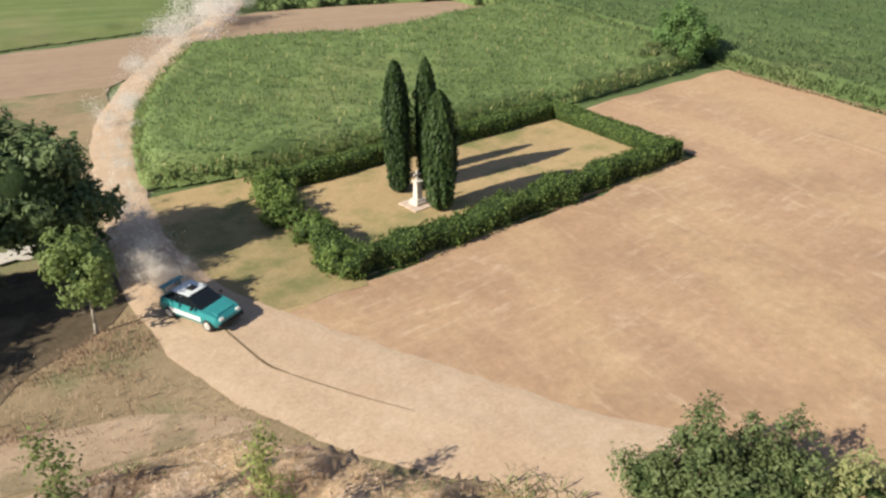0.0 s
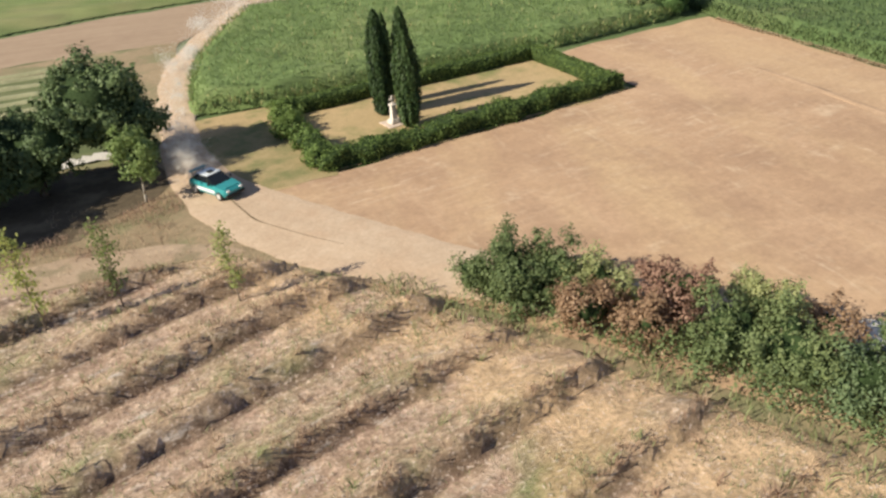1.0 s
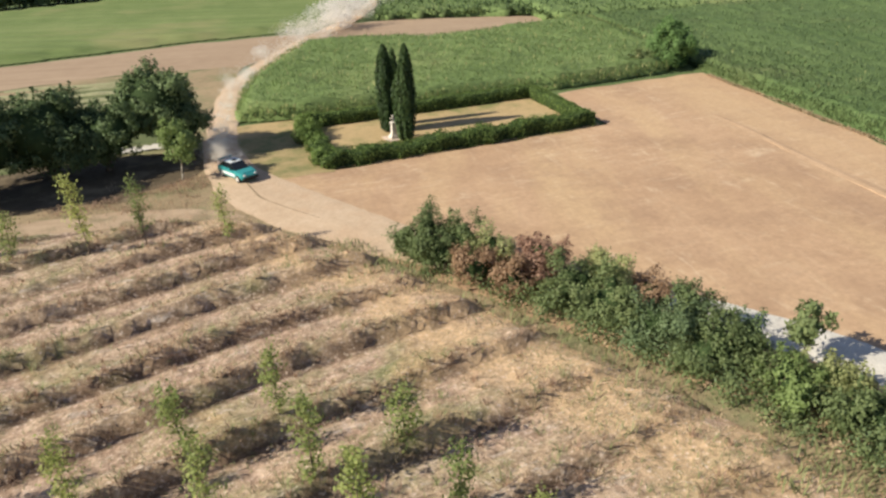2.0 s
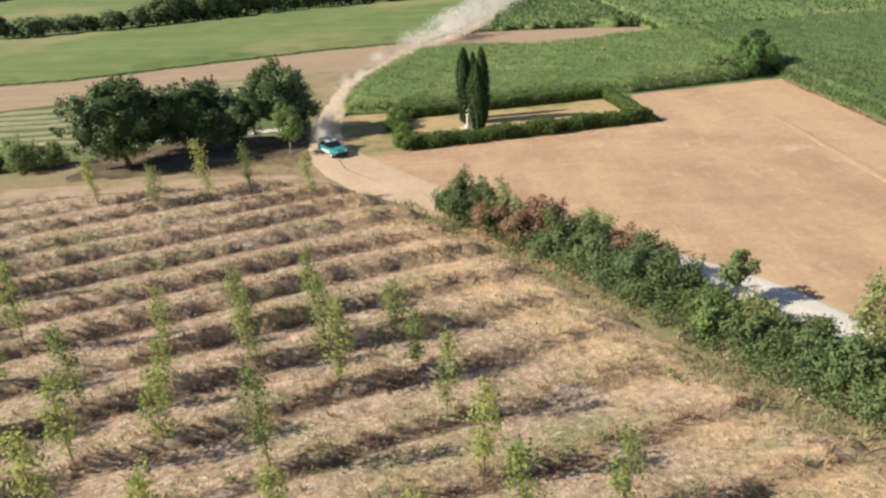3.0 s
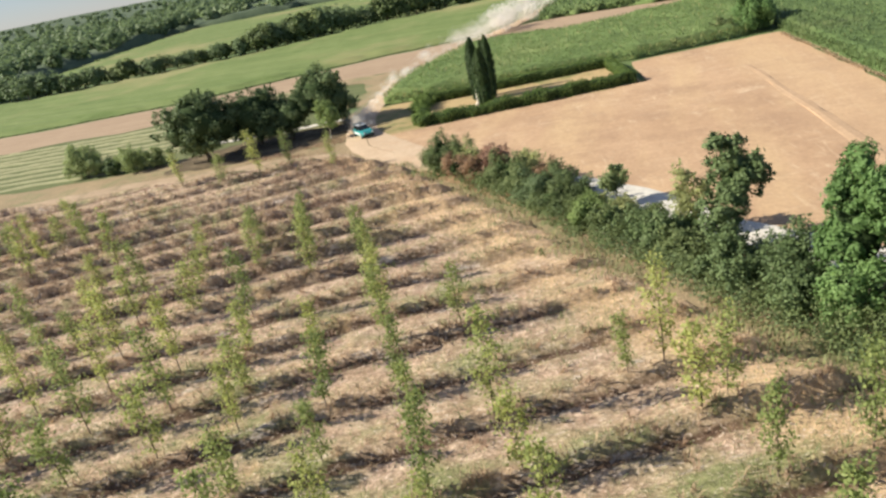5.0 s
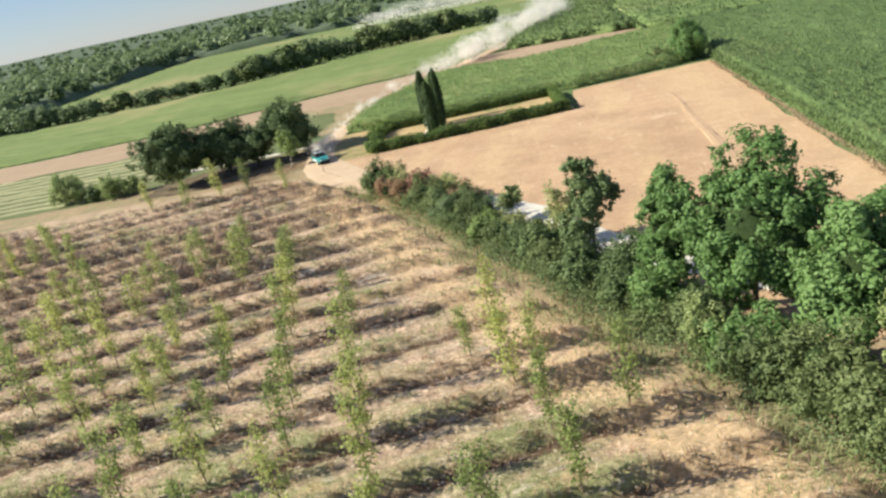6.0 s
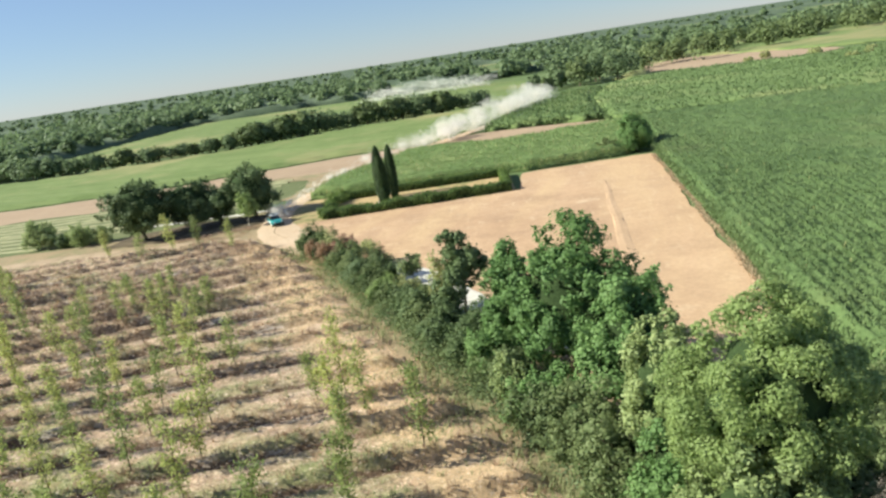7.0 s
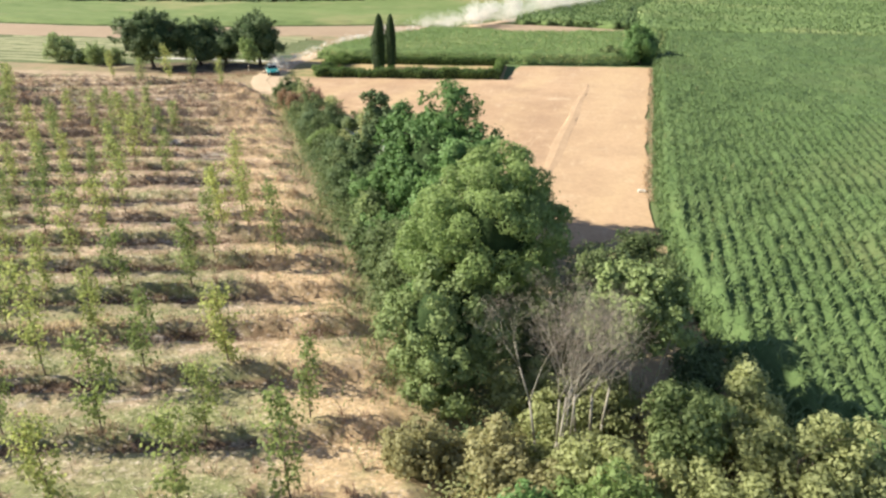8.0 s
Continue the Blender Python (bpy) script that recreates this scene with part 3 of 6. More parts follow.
def wood_mesh(rng, h, r, tips, off):
    """A tapered trunk with limbs that reach into the crown."""
    bm = bmesh.new()
    joints = []
    n, q = 5, off + Vector((0, 0, -0.15))
    lean = Vector((rng.uniform(-0.12, 0.12), rng.uniform(-0.12, 0.12), 0)) + off * 0.25 / max(h, 1)
    for i in range(n):
        a, b = r * (1 - 0.75 * i / n), r * (1 - 0.75 * (i + 1) / n)
        w = q + Vector((lean.x * h / n + rng.uniform(-0.04, 0.04) * h / n, lean.y * h / n + rng.uniform(-0.04, 0.04) * h / n, h * 0.85 / n))
        tube(bm, q, w, a * (1.35 if i == 0 else 1), b)
        if i >= 1:
            joints.append((w, b))
        q = w
    for t in tips:
        t = Vector(t)
        low = [j for j in joints if j[0].z < t.z - 0.1] or joints[:1]
        j = min(low, key=lambda o: (o[0] - t).length)
        mid = j[0].lerp(t, 0.5) + Vector((rng.uniform(-0.15, 0.15), rng.uniform(-0.15, 0.15), 0.12 * (t - j[0]).length))
        tube(bm, j[0], mid, j[1] * 0.6, j[1] * 0.35, 5)
        tube(bm, mid, t, j[1] * 0.35, j[1] * 0.1, 5)
    return bm


def inner_growth(rng, ells, k, floor):
    """Stand-in for inner twigs and leaves: a closed lumpy light blocker, shade painted dark."""
    E = np.asarray(ells, float)
    c = np.average(E[:, :3], axis=0, weights=E[:, 3] * E[:, 5])
    bm = bmesh.new()
    bmesh.ops.create_icosphere(bm, subdivisions=3, radius=1.0)
    for v in bm.verts:
        d = np.array(v.co)
        o, q = (c - E[:, :3]) / E[:, 3:], d / E[:, 3:]
        A, B, C = (q * q).sum(1), (o * q).sum(1), (o * o).sum(1) - 1
        D = B * B - A * C
        far = np.where(D > 0, (-B + np.sqrt(np.maximum(D, 0))) / A, 0)
        p = c + d * max(0.3, far.max()) * k * rng.uniform(0.9, 1.08)
        v.co = (p[0], p[1], max(floor * 0.5, p[2]))
    return bm


def tree(name, label, category, x, y, ells, leaf_mat, n_clump, clump, n_leaf, leaf, h, trunk=0.25, seed=1, stems=1, spread=0.3, floor=0.3, bark=None, group="", limbs=14, z=0.0, fill=0.25, puffy=False, core=0.62):
    rng = np.random.default_rng(seed)
    ob = thing(name, x, y, z, label, category, group)
    me, C = crown_mesh(rng, ells, n_clump, clump, n_leaf, leaf, floor, fill, puffy=puffy)
    tips = [C[i] for i in rng.choice(len(C), min(limbs, len(C)), replace=False)]
    for s in range(stems):
        off = Vector((rng.uniform(-spread, spread), rng.uniform(-spread, spread), 0)) if stems > 1 else Vector()
        part("trunk" if stems == 1 else "stem", wood_mesh(rng, h * 0.8, trunk * (1 if stems == 1 else rng.uniform(0.5, 0.9)), tips[s::stems], off), bark or M_bark, ob, smooth=True)
    put("crown" if stems == 1 else "foliage", me, leaf_mat, ob)
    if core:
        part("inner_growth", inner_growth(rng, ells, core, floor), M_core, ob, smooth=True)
    return ob


def lobes(rng, r, h, base, n, squash=1.0, jitter=0.45):
    """A main ellipsoid and n smaller ones round it, for an uneven crown."""
    cz, rz = (base + h) / 2, (h - base) / 2
    out = [(0, 0, cz, r * 0.78, r * 0.78 * squash, rz * 0.85)]
    for i in range(n):
        a = 2 * math.pi * (i + rng.uniform(-0.3, 0.3)) / n
        k = rng.uniform(0.35, 0.6) * r
        s = rng.uniform(0.38, 0.6) * r
        out.append((k * math.cos(a), k * math.sin(a) * squash, cz + rng.uniform(-jitter, jitter) * rz, s, s * squash, s * rng.uniform(0.8, 1.1) * min(1.4, rz / r + 0.2)))
    out.append((rng.uniform(-0.2, 0.2) * r, rng.uniform(-0.2, 0.2) * r, h - 0.35 * rz, r * 0.45, r * 0.45, rz * 0.36))
    return out


def bush(name, label, x, y, r, h, mat, seed, leaf=0.17, dens=1.0, squash=1.0, category="shrub", group="shrubs of the hedgerow", bark=None, puffy=False, core=0.6):
    rng = np.random.default_rng(seed)
    e = [(0, 0, h * 0.3, r * 0.75, r * 0.75 * squash, h * 0.42)]
    for k in range(9):
        a, q, s = rng.uniform(0, 6.28), rng.uniform(0.2, 1.05) * r, rng.uniform(0.24, 0.5) * r
        top = h * rng.uniform(0.5, 1.12) * (1.1 - 0.35 * q / r)
        e.append((q * math.cos(a), q * math.sin(a) * squash, top * 0.62, s, s * squash, top * 0.42))
    n = int((2.2 * math.pi * r * r + 4.5 * r * h) * 105 * dens)
    return tree(name, label, category, x, y, e, mat, int(40 + 14 * r * h), 0.30 + 0.06 * r, n, leaf, h, 0.06, seed, stems=5, spread=r * 0.35, floor=0.12, group=group, limbs=10, bark=bark, puffy=puffy, core=core)

# ---------------------------------------------------------------- ground and fields


def ground_sheet():
    """One sheet to the horizon, flat in the valley, with low wooded swells far off."""
    xs = np.concatenate([np.linspace(-4200, -500, 38), np.linspace(-450, 450, 46), np.linspace(500, 4200, 38)])
    ys = np.concatenate([np.linspace(-900, -200, 8), np.linspace(-150, 450, 31), np.linspace(500, 4600, 42)])
    xx, yy = np.meshgrid(xs, ys, indexing="ij")
    d = np.clip((np.hypot(xx, yy) - 900) / 2500, 0, 1)
    z = -0.12 + d * (3 + 11 * hash_noise(xx, yy, 0.0011, 5)) * (yy > -500)
    idx = np.arange(xx.size).reshape(xx.shape)
    q = np.stack([idx[:-1, :-1], idx[1:, :-1], idx[1:, 1:], idx[:-1, 1:]], -1).reshape(-1, 4)
    ob = put("ground", raw_mesh("ground", np.stack([xx, yy, z], -1).reshape(-1, 3), q), M_ground, smooth=True)
    return tagged(ob, "wide flat green and straw-coloured farmland reaching the horizon", "ground", kind="structure")


ground_sheet()
HEDGEROW = [(10.4, 14.2), (21.0, -6.0), (29.3, -24.0), (35.8, -36.2), (40.6, -46.2), (45.4, -56.0), (52.5, -70.0), (62.0, -88.0)]
STUBBLE = [(4.0, 29.5), (12.0, 29.0), (41.5, 31.8), (42.4, 45.6), (64.3, 47.6), (60.6, 14.0), (57.1, -20.0), (57.0, -29.0), (50, -33), (44, -36), (36, -30), (11.5, 12.5), (3.0, 27.0)]
sheet("stubble_field", STUBBLE, 0.0, M_stubble, "bare tan harvested field with faint streaks of straw", "field")
sheet("lawn", [(3.6, 46.8), (40.2, 47.2), (41.0, 31.6), (11.5, 29.2), (6.4, 28.6), (3.8, 34.0)], 0.012, M_lawn, "parched lawn inside and beside the clipped hedges", "lawn")
sheet("dry_verge", [(-70, 42), (-45, 35.0), (-30, 34.6), (-20, 37.5), (-12, 40.5), (-2, 42), (1.5, 48), (3.2, 60), (4.0, 45), (2.6, 33), (3.6, 26), (6.2, 20), (13, 11.5), (16, 8), (36, -31), (50, -31), (57.5, -27), (61, -45), (66, -60), (74, -92), (40, -95), (4, 12), (-60, 12), (-80, 30)],
      -0.03, M_verge, "dry yellowish grass verge", "verge")
sheet("farm_track", [(-75, 29), (-42, 27.6), (-26, 28.6), (-12, 26.9), (-4.0, 26.2), (0.5, 24.7), (3.0, 23.3), (4.2, 21.6), (-10, 23.8), (-26, 25.2), (-44, 24.2), (-75, 25.1)],
      -0.005, M_farm_track, "pale dusty farm track along the plantation's edge", "track", wob=0.22, step=1.6)
sheet("bare_field", [(-160, 100), (-110, 94), (-79, 90.5), (-54, 90), (-42, 90), (-27, 94.5), (-12, 98.5), (2, 102.5), (19, 104), (24, 101), (14, 84), (8.8, 79.5), (0, 79.8), (-8, 80.2), (-20, 78), (-34, 71), (-45, 69), (-57, 70.5), (-67, 70), (-110, 74), (-160, 79)],
      -0.02, M_bare, "long bare field strip of pale reddish soil", "field", wob=0.8, step=5)
sheet("bare_strip", [(19, 93), (22, 88.5), (30, 86), (37, 83), (46, 82.5), (54, 85), (64, 88), (68, 96), (66, 102.5), (52, 108), (39, 111.5), (31, 111.5), (26, 104)], -0.02, M_bare, "narrow bare strip of pale soil between green crops", "field", wob=0.6)
sheet("hay_field", [(-160, 82), (-110, 76), (-45, 73), (-12, 84), (3, 83), (3.5, 68), (2.0, 55), (-4, 40), (-20, 33), (-40, 31.5), (-60, 33), (-100, 46)], -0.04, M_hay, "mown pale green hay field", "field", wob=0.6)
sheet("weed_strip", [(-36, 70.6), (-20, 78.2), (-8, 80.4), (0, 79.9), (8.4, 79.0), (6.4, 70), (4.4, 60), (2.6, 50), (-0.5, 52), (1.5, 62), (0.5, 72.5), (-12, 74.5), (-24, 71)], -0.012, M_verge, "strip of dry brown weeds between bare soil and hay", "verge", wob=0.7)
sheet("worn_grass", [(4.4, 41.5), (10.6, 43.5), (11.4, 38), (12.2, 33), (13.4, 29.9), (12.2, 28.7), (9.4, 28.5), (6.6, 28.9), (5.2, 31.5), (4.2, 36)], 0.022, M_worn, "worn olive-brown grass between the road and the hedge", "lawn", wob=0.4, step=1.2)
sheet("sandy_patch", [(112, 252), (126, 215), (140, 199), (166, 205), (182, 232), (170, 280), (146, 318), (118, 300)], 0.0, M_bare, "bare sandy clearing among green crops", "field", wob=2.5, step=8)


def swaths():
    rng = np.random.default_rng(4)
    V, Q = [], []
    for k in range(-3, 11):
        y0 = 45.5 + 3.1 * k
        x0, x1 = -76 + 1.0 * k if k < 7 else -32 if k < 9 else -22, (-9 + 0.5 * k if k >= 0 else -22 + 3.0 * k)
        n = 90
        x = np.linspace(x0, x1, n)
        yc = y0 + 0.12 * (-20 - x) * 0.6 + (hash_noise(x, x * 0, 0.11, k + 5) - 0.5) * 1.2
        h = 0.16 + 0.22 * hash_noise(x, x * 0 + k, 0.5, 3)
        prof = np.array([(-0.6, 0.0), (-0.34, 0.8), (0.05, 1.0), (0.36, 0.75), (0.65, 0.0)])
        s = sum(len(v) for v in V)
        P = np.stack([np.stack([x + rng.normal(0, 0.06, n), yc + a * (0.8 + 0.4 * h), b * h - 0.05], -1) for a, b in prof], 1)
        V.append(P.reshape(-1, 3))
        i = s + np.arange(n - 1)[:, None] * 5 + np.arange(4)[None, :]
        Q.append(np.stack([i, i + 5, i + 6, i + 1], -1).reshape(-1, 4))
    tagged(put("hay_swaths", raw_mesh("hay_swaths", np.concatenate(V), np.concatenate(Q)), M_swath, smooth=True), "rows of raked pale hay lying on the mown field", "hay", kind="stuff")


swaths()

ROAD = [(66, 196, 3.2), (57, 174, 3.2), (49, 154, 3.2), (41, 134, 3.2), (33, 116.5, 3.2), (25, 103, 3.2), (18, 90.5, 3.2), (12.4, 79.5, 3.2), (8.4, 70, 3.1), (6.1, 61.5, 2.9), (4.7, 53, 2.7), (3.9, 45, 2.8), (3.6, 38, 3.2),
        (4.4, 31.2, 4.4), (6.0, 26.3, 5.4), (8.2, 21.8, 5.6), (10.9, 17.2, 5.2), (14.0, 12.9, 4.4), (17.6, 8.4, 3.8), (21.6, 3.6, 3.6), (25.6, -1.2, 3.5)]
WHITE = [(25.6, -0.7, 3.5), (29.2, -4.8, 3.0), (32.1, -9.4, 2.9), (34.4, -14.8, 2.9), (38.6, -20.6, 3.4), (44.2, -27.5, 3.0)]


def ribbon(name, rows, z, material, label):
    P = np.array([r[:2] for r in rows], float)
    W = np.array([r[2] for r in rows], float)
    t = np.linspace(0, len(P) - 1, len(P) * 12)
    i = np.clip(t.astype(int), 0, len(P) - 2)
    f = (t - i)[:, None]
    prev, nxt = P[np.maximum(i - 1, 0)], P[np.minimum(i + 2, len(P) - 1)]
    a, b = P[i], P[i + 1]
    C = 0.5 * (2 * a + (b - prev) * f + (2 * prev - 5 * a + 4 * b - nxt) * f ** 2 + (3 * a - prev - 3 * b + nxt) * f ** 3)
    w = np.interp(t, np.arange(len(P)), W)
    T = unit(np.gradient(C, axis=0))
    N = np.stack([-T[:, 1], T[:, 0]], 1)
    rng = np.random.default_rng(9)
    cols = [(-0.56, -0.03), (-0.44, 0.03), (-0.27, 0.0), (-0.10, 0.05), (0.10, 0.05), (0.27, 0.0), (0.44, 0.03), (0.56, -0.03)]
    n, m = len(C), len(cols)
    V = np.zeros((n, m, 3))
    for k, (o, h) in enumerate(cols):
        jag = (rng.normal(0, 0.025, n) + 0.45 * (hash_noise(C[:, 0] + 40 * k, C[:, 1], 0.45, 3) - 0.5)) * np.minimum(1, w) if k in (0, m - 1) else 0
        V[:, k, :2] = C + N * (o * w + jag)[:, None]
        V[:, k, 2] = z + h * np.minimum(1, w)
    j = np.arange(n - 1)[:, None] * m + np.arange(m - 1)[None, :]
    Q = np.stack([j, j + 1, j + m + 1, j + m], -1).reshape(-1, 4)
    return tagged(put(name, raw_mesh(name, V.reshape(-1, 3), Q), material, smooth=True), label, "road", kind="structure")


ribbon("road", ROAD, 0.04, M_road, "pale dusty gravel road with worn wheel tracks, curving past the hedges")
RUT = [(5.0, 29.0, 0.02), (5.2, 27.9, 0.11), (5.7, 25.3, 0.12), (6.3, 24.0, 0.05), (7.0, 22.8, 0.06), (8.2, 20.9, 0.05), (9.6, 18.9, 0.02)]
# dark brown sheet laid where the trees' shade falls, the shade put in its colour
sheet("tree_shade_ground", [(-23.0, 29.8), (-12, 28.6), (-4.6, 28.9), (-2.4, 30.0), (-0.6, 31.2), (0.7, 32.8), (1.8, 35.5), (1.6, 40.4), (-6, 41.4), (-14, 40.6), (-22, 37)], 0.0, M_tree_shade, "dark ground under the trees, their shade painted into its colour", "ground cover", wob=0.5, step=1.2)
ribbon("wheel_rut", RUT, 0.093, M_maize_soil, "narrow dark weedy rut between the wheel tracks")
sheet("gravel_bank", [(-24, 43.0), (-14, 42.4), (-4, 42.0), (0.6, 42.4), (1.0, 43.6), (-4, 43.6), (-14, 43.9), (-24, 44.2)], 0.06, M_white_road, "strip of pale rubble behind the dark trees", "gravel", wob=0.42, step=0.5)
ribbon("white_track", WHITE, 0.045, M_white_road, "white gravel track between the hedgerow and the tan field")

ribbon("wheel_track", [(48.4, -18.0, 0.3), (49.2, -11.0, 1.2), (50.0, -2.3, 1.5), (51.2, 8.0, 1.3), (51.9, 16.0, 1.0), (53.2, 26.0, 0.8), (53.4, 31.0, 0.2)], 0.002, M_track, "faint pale sweep pressed into the stubble")

# ---------------------------------------------------------------- plantation strips
ROW_V, ROW_STEP = -58.1, 4.42
PLANTATION = [(-95, 24.5), (-46, 24.2), (-26, 25.4), (-10, 24.0), (3.6, 21.8), (9.0, 15.2)] + HEDGEROW[:] + [(40, -100), (-40, -100), (-95, -40)]


def edge_distance(x, y, line=None):
    """Metres to a line, by default the plantation's north and east border."""
    d = np.full(np.shape(x), 99.0)
    line = np.array(line or PLANTATION[:14], float)
    for a, b in zip(line[:-1], line[1:]):
        e = b - a
        t = np.clip(((x - a[0]) * e[0] + (y - a[1]) * e[1]) / (e @ e), 0, 1)
        d = np.minimum(d, np.hypot(x - a[0] - t * e[0], y - a[1] - t * e[1]))
    return d


def strip_number(u, v):
    """Which strip a place belongs to: a whole number along the foot of each one. They bend a little in the west and lie closer in the north."""
    w = (v - ROW_V) / ROW_STEP
    return w - 0.02 * np.minimum(u - 4.0, 0) + 0.022 * np.maximum(w - 8.0, 0)


def strip_place(u, n):
    """The v of strip number n at u."""
    m = n + 0.02 * min(u - 4.0, 0)
    return ROW_V + ROW_STEP * (m if m < 8 else (m + 0.176) / 1.022)


def strip_height(x, y, u, v):
    near = np.clip(edge_distance(x, y) / 1.6, 0, 1)
    w = strip_number(u, v) + (0.22 * (hash_noise(u, v, 0.22, 8) - 0.5) + 0.26 * (hash_noise(u, v, 1.1, 18) - 0.5)) / ROW_STEP
    row, fr = np.floor(w), w - np.floor(w)
    prof = np.clip(fr / 0.06, 0, 1) * np.clip((0.60 - fr) / 0.46, 0, 1)
    amp = np.clip(0.62 + 0.75 * hash_noise(u + row * 37.3, row * 5.1, 0.13, 2), 0.2, 1.2)
    fade = np.clip((hash_noise(x, y, 0.05, 4) - 0.1) * 2.0, 0.5, 1.0)
    z = 0.02 + 0.80 * prof * amp * fade + 0.12 * hash_noise(x, y, 0.9, 6) + 0.12 * hash_noise(x, y, 2.3, 7) * (0.5 + prof) + 0.10 * hash_noise(x, y, 1.7, 16)
    return -0.08 + near * (z + 0.08)


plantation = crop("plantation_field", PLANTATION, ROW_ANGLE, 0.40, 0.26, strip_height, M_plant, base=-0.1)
tagged(plantation, "plantation ground of mown straw and low weedy ridges in rows", "field", kind="structure")


def weeds():
    rng = np.random.default_rng(21)
    near = [(-62, 26), (3, 22), (9, 15)] + HEDGEROW[:6] + [(40, -66), (-10, -50), (-62, -16)]
    p = scatter(rng, near, 29.0)
    u, v = to_uv(p[:, 0], p[:, 1], ROW_ANGLE)
    fr = strip_number(u, v) % 1
    keep = rng.random(len(p)) < np.where((fr < 0.15) | (fr > 0.94), 0.08, np.where(fr < 0.42, 0.62, 0.36)) * (0.35 + 0.9 * hash_noise(p[:, 0], p[:, 1], 0.09, 12) + 0.4 * np.clip((-p[:, 1] - 15) / 30, 0, 1))
    edge = np.interp(-p[:, 1], [-14.2, 6, 24, 36.2, 46.2, 56, 70], [10.4, 21, 29.3, 35.8, 40.6, 45.4, 52.5]) - p[:, 0]
    patch = hash_noise(p[:, 0], p[:, 1], 0.24, 19)
    keep |= (edge < 8) & (patch > 0.55) & (rng.random(len(p)) < 0.45)
    keep &= ~((edge < 7) & (patch < np.where(p[:, 1] < -22, 0.62, 0.45)) & (rng.random(len(p)) < 0.88))
    p, u, v = p[keep], u[keep], v[keep]
    z = strip_height(p[:, 0], p[:, 1], u, v) - 0.06
    rim = np.interp(-p[:, 1], [-14.2, 6, 24, 36.2, 46.2, 56, 70], [10.4, 21, 29.3, 35.8, 40.6, 45.4, 52.5]) - p[:, 0]
    P = np.column_stack([p, z])
    green = hash_noise(p[:, 0], p[:, 1], 0.10, 14) + rng.normal(0, 0.16, len(p)) > 0.56 - np.where(p[:, 1] > 4, 0.16, 0.0) - np.clip(0.46 * np.clip((-p[:, 1] - 12) / 30, 0, 1) + 0.16 * np.clip((10 - rim) / 5, 0, 1), 0, 0.48)
    green |= (rim < 8) & (hash_noise(p[:, 0], p[:, 1], 0.24, 19) > 0.55) & (rng.random(len(p)) < 0.7)
    root = tagged(new("plantation_weeds"), "tall dry grass and green weeds on the plantation rows", "weeds", kind="stuff")
    V, Q = blades(rng, P[~green], 0.26, 0.03, 0.7, 0.25)
    put("dry_grass", raw_mesh("dry_grass", V, Q), L_weed_dry, root)
    V, Q = blades(rng, P[green], 0.27, 0.03, 0.6, 0.25)
    put("green_weed", raw_mesh("green_weed", V, Q), L_weed, root)
    # tall dead grass along the foot of every strip, in broken runs
    n = 64000
    s = rng.uniform(-75, 50, n)
    row = rng.integers(-2, 20, n)
    v = ROW_V + ROW_STEP * (row + np.clip(rng.normal(0.05, 0.03, n), -0.03, 0.13) + 0.02 * np.minimum(s - 4.0, 0))
    v = np.where(v > ROW_V + 8 * ROW_STEP, ROW_V + ((v - ROW_V) / ROW_STEP + 0.176) / 1.022 * ROW_STEP, v)
    x, y = to_xy(s, v, ROW_ANGLE)
    ok = inside(near, x, y) & (rng.random(n) < np.clip(2.6 * (hash_noise(s + row * 37.3, row * 5.1, 0.16, 2) - 0.24), 0, 1)) & (edge_distance(x, y) > 2.0)
    x, y = x[ok], y[ok]
    u, v = to_uv(x, y, ROW_ANGLE)
    V, Q = blades(rng, np.column_stack([x, y, strip_height(x, y, u, v) - 0.08]), 0.36, 0.03, 0.5, 0.2)
    put("dead_grass", raw_mesh("dead_grass", V, Q), L_dead, root)
    # loose tufts on the lip of every strip, and some between
    n = 9000
    s, row = rng.uniform(-75, 50, n), rng.integers(-2, 20, n)
    between = rng.random(n) < 0.3
    f = np.where(between, rng.random(n), np.clip(rng.normal(0.13, 0.05, n), 0.03, 0.3))
    v = np.array([strip_place(a, b) for a, b in zip(s, row + f)])
    x, y = to_xy(s, v, ROW_ANGLE)
    ok = inside(near, x, y) & (rng.random(n) < 0.2 + 1.1 * hash_noise(x, y, 0.2, 27)) & (edge_distance(x, y) > 1.0)
    c = np.column_stack([x, y])[ok]
    size = rng.uniform(0.6, 1.5, len(c)) * np.where(between[ok], 0.6, 1.0)
    k = np.repeat(np.arange(len(c)), 13)
    p = c[k] + rng.normal(0, 0.13, (len(k), 2)) * size[k, None]
    u, v = to_uv(p[:, 0], p[:, 1], ROW_ANGLE)
    P = np.column_stack([p, strip_height(p[:, 0], p[:, 1], u, v) - 0.05])
    tone = rng.random(len(c))[k] + 0.9 * (hash_noise(P[:, 0], P[:, 1], 0.1, 14) - 0.5)
    for name, pick, mat in (("straw_tuft", tone < 0.45, L_weed_dry), ("brown_tuft", (tone >= 0.45) & (tone < 0.92), L_dead), ("green_tuft", tone >= 0.92, L_weed)):
        V, Q = blades(rng, P[pick], 0.42, 0.034, 0.6, 0.2)
        put(name, raw_mesh(name, V, Q), mat, root)


weeds()


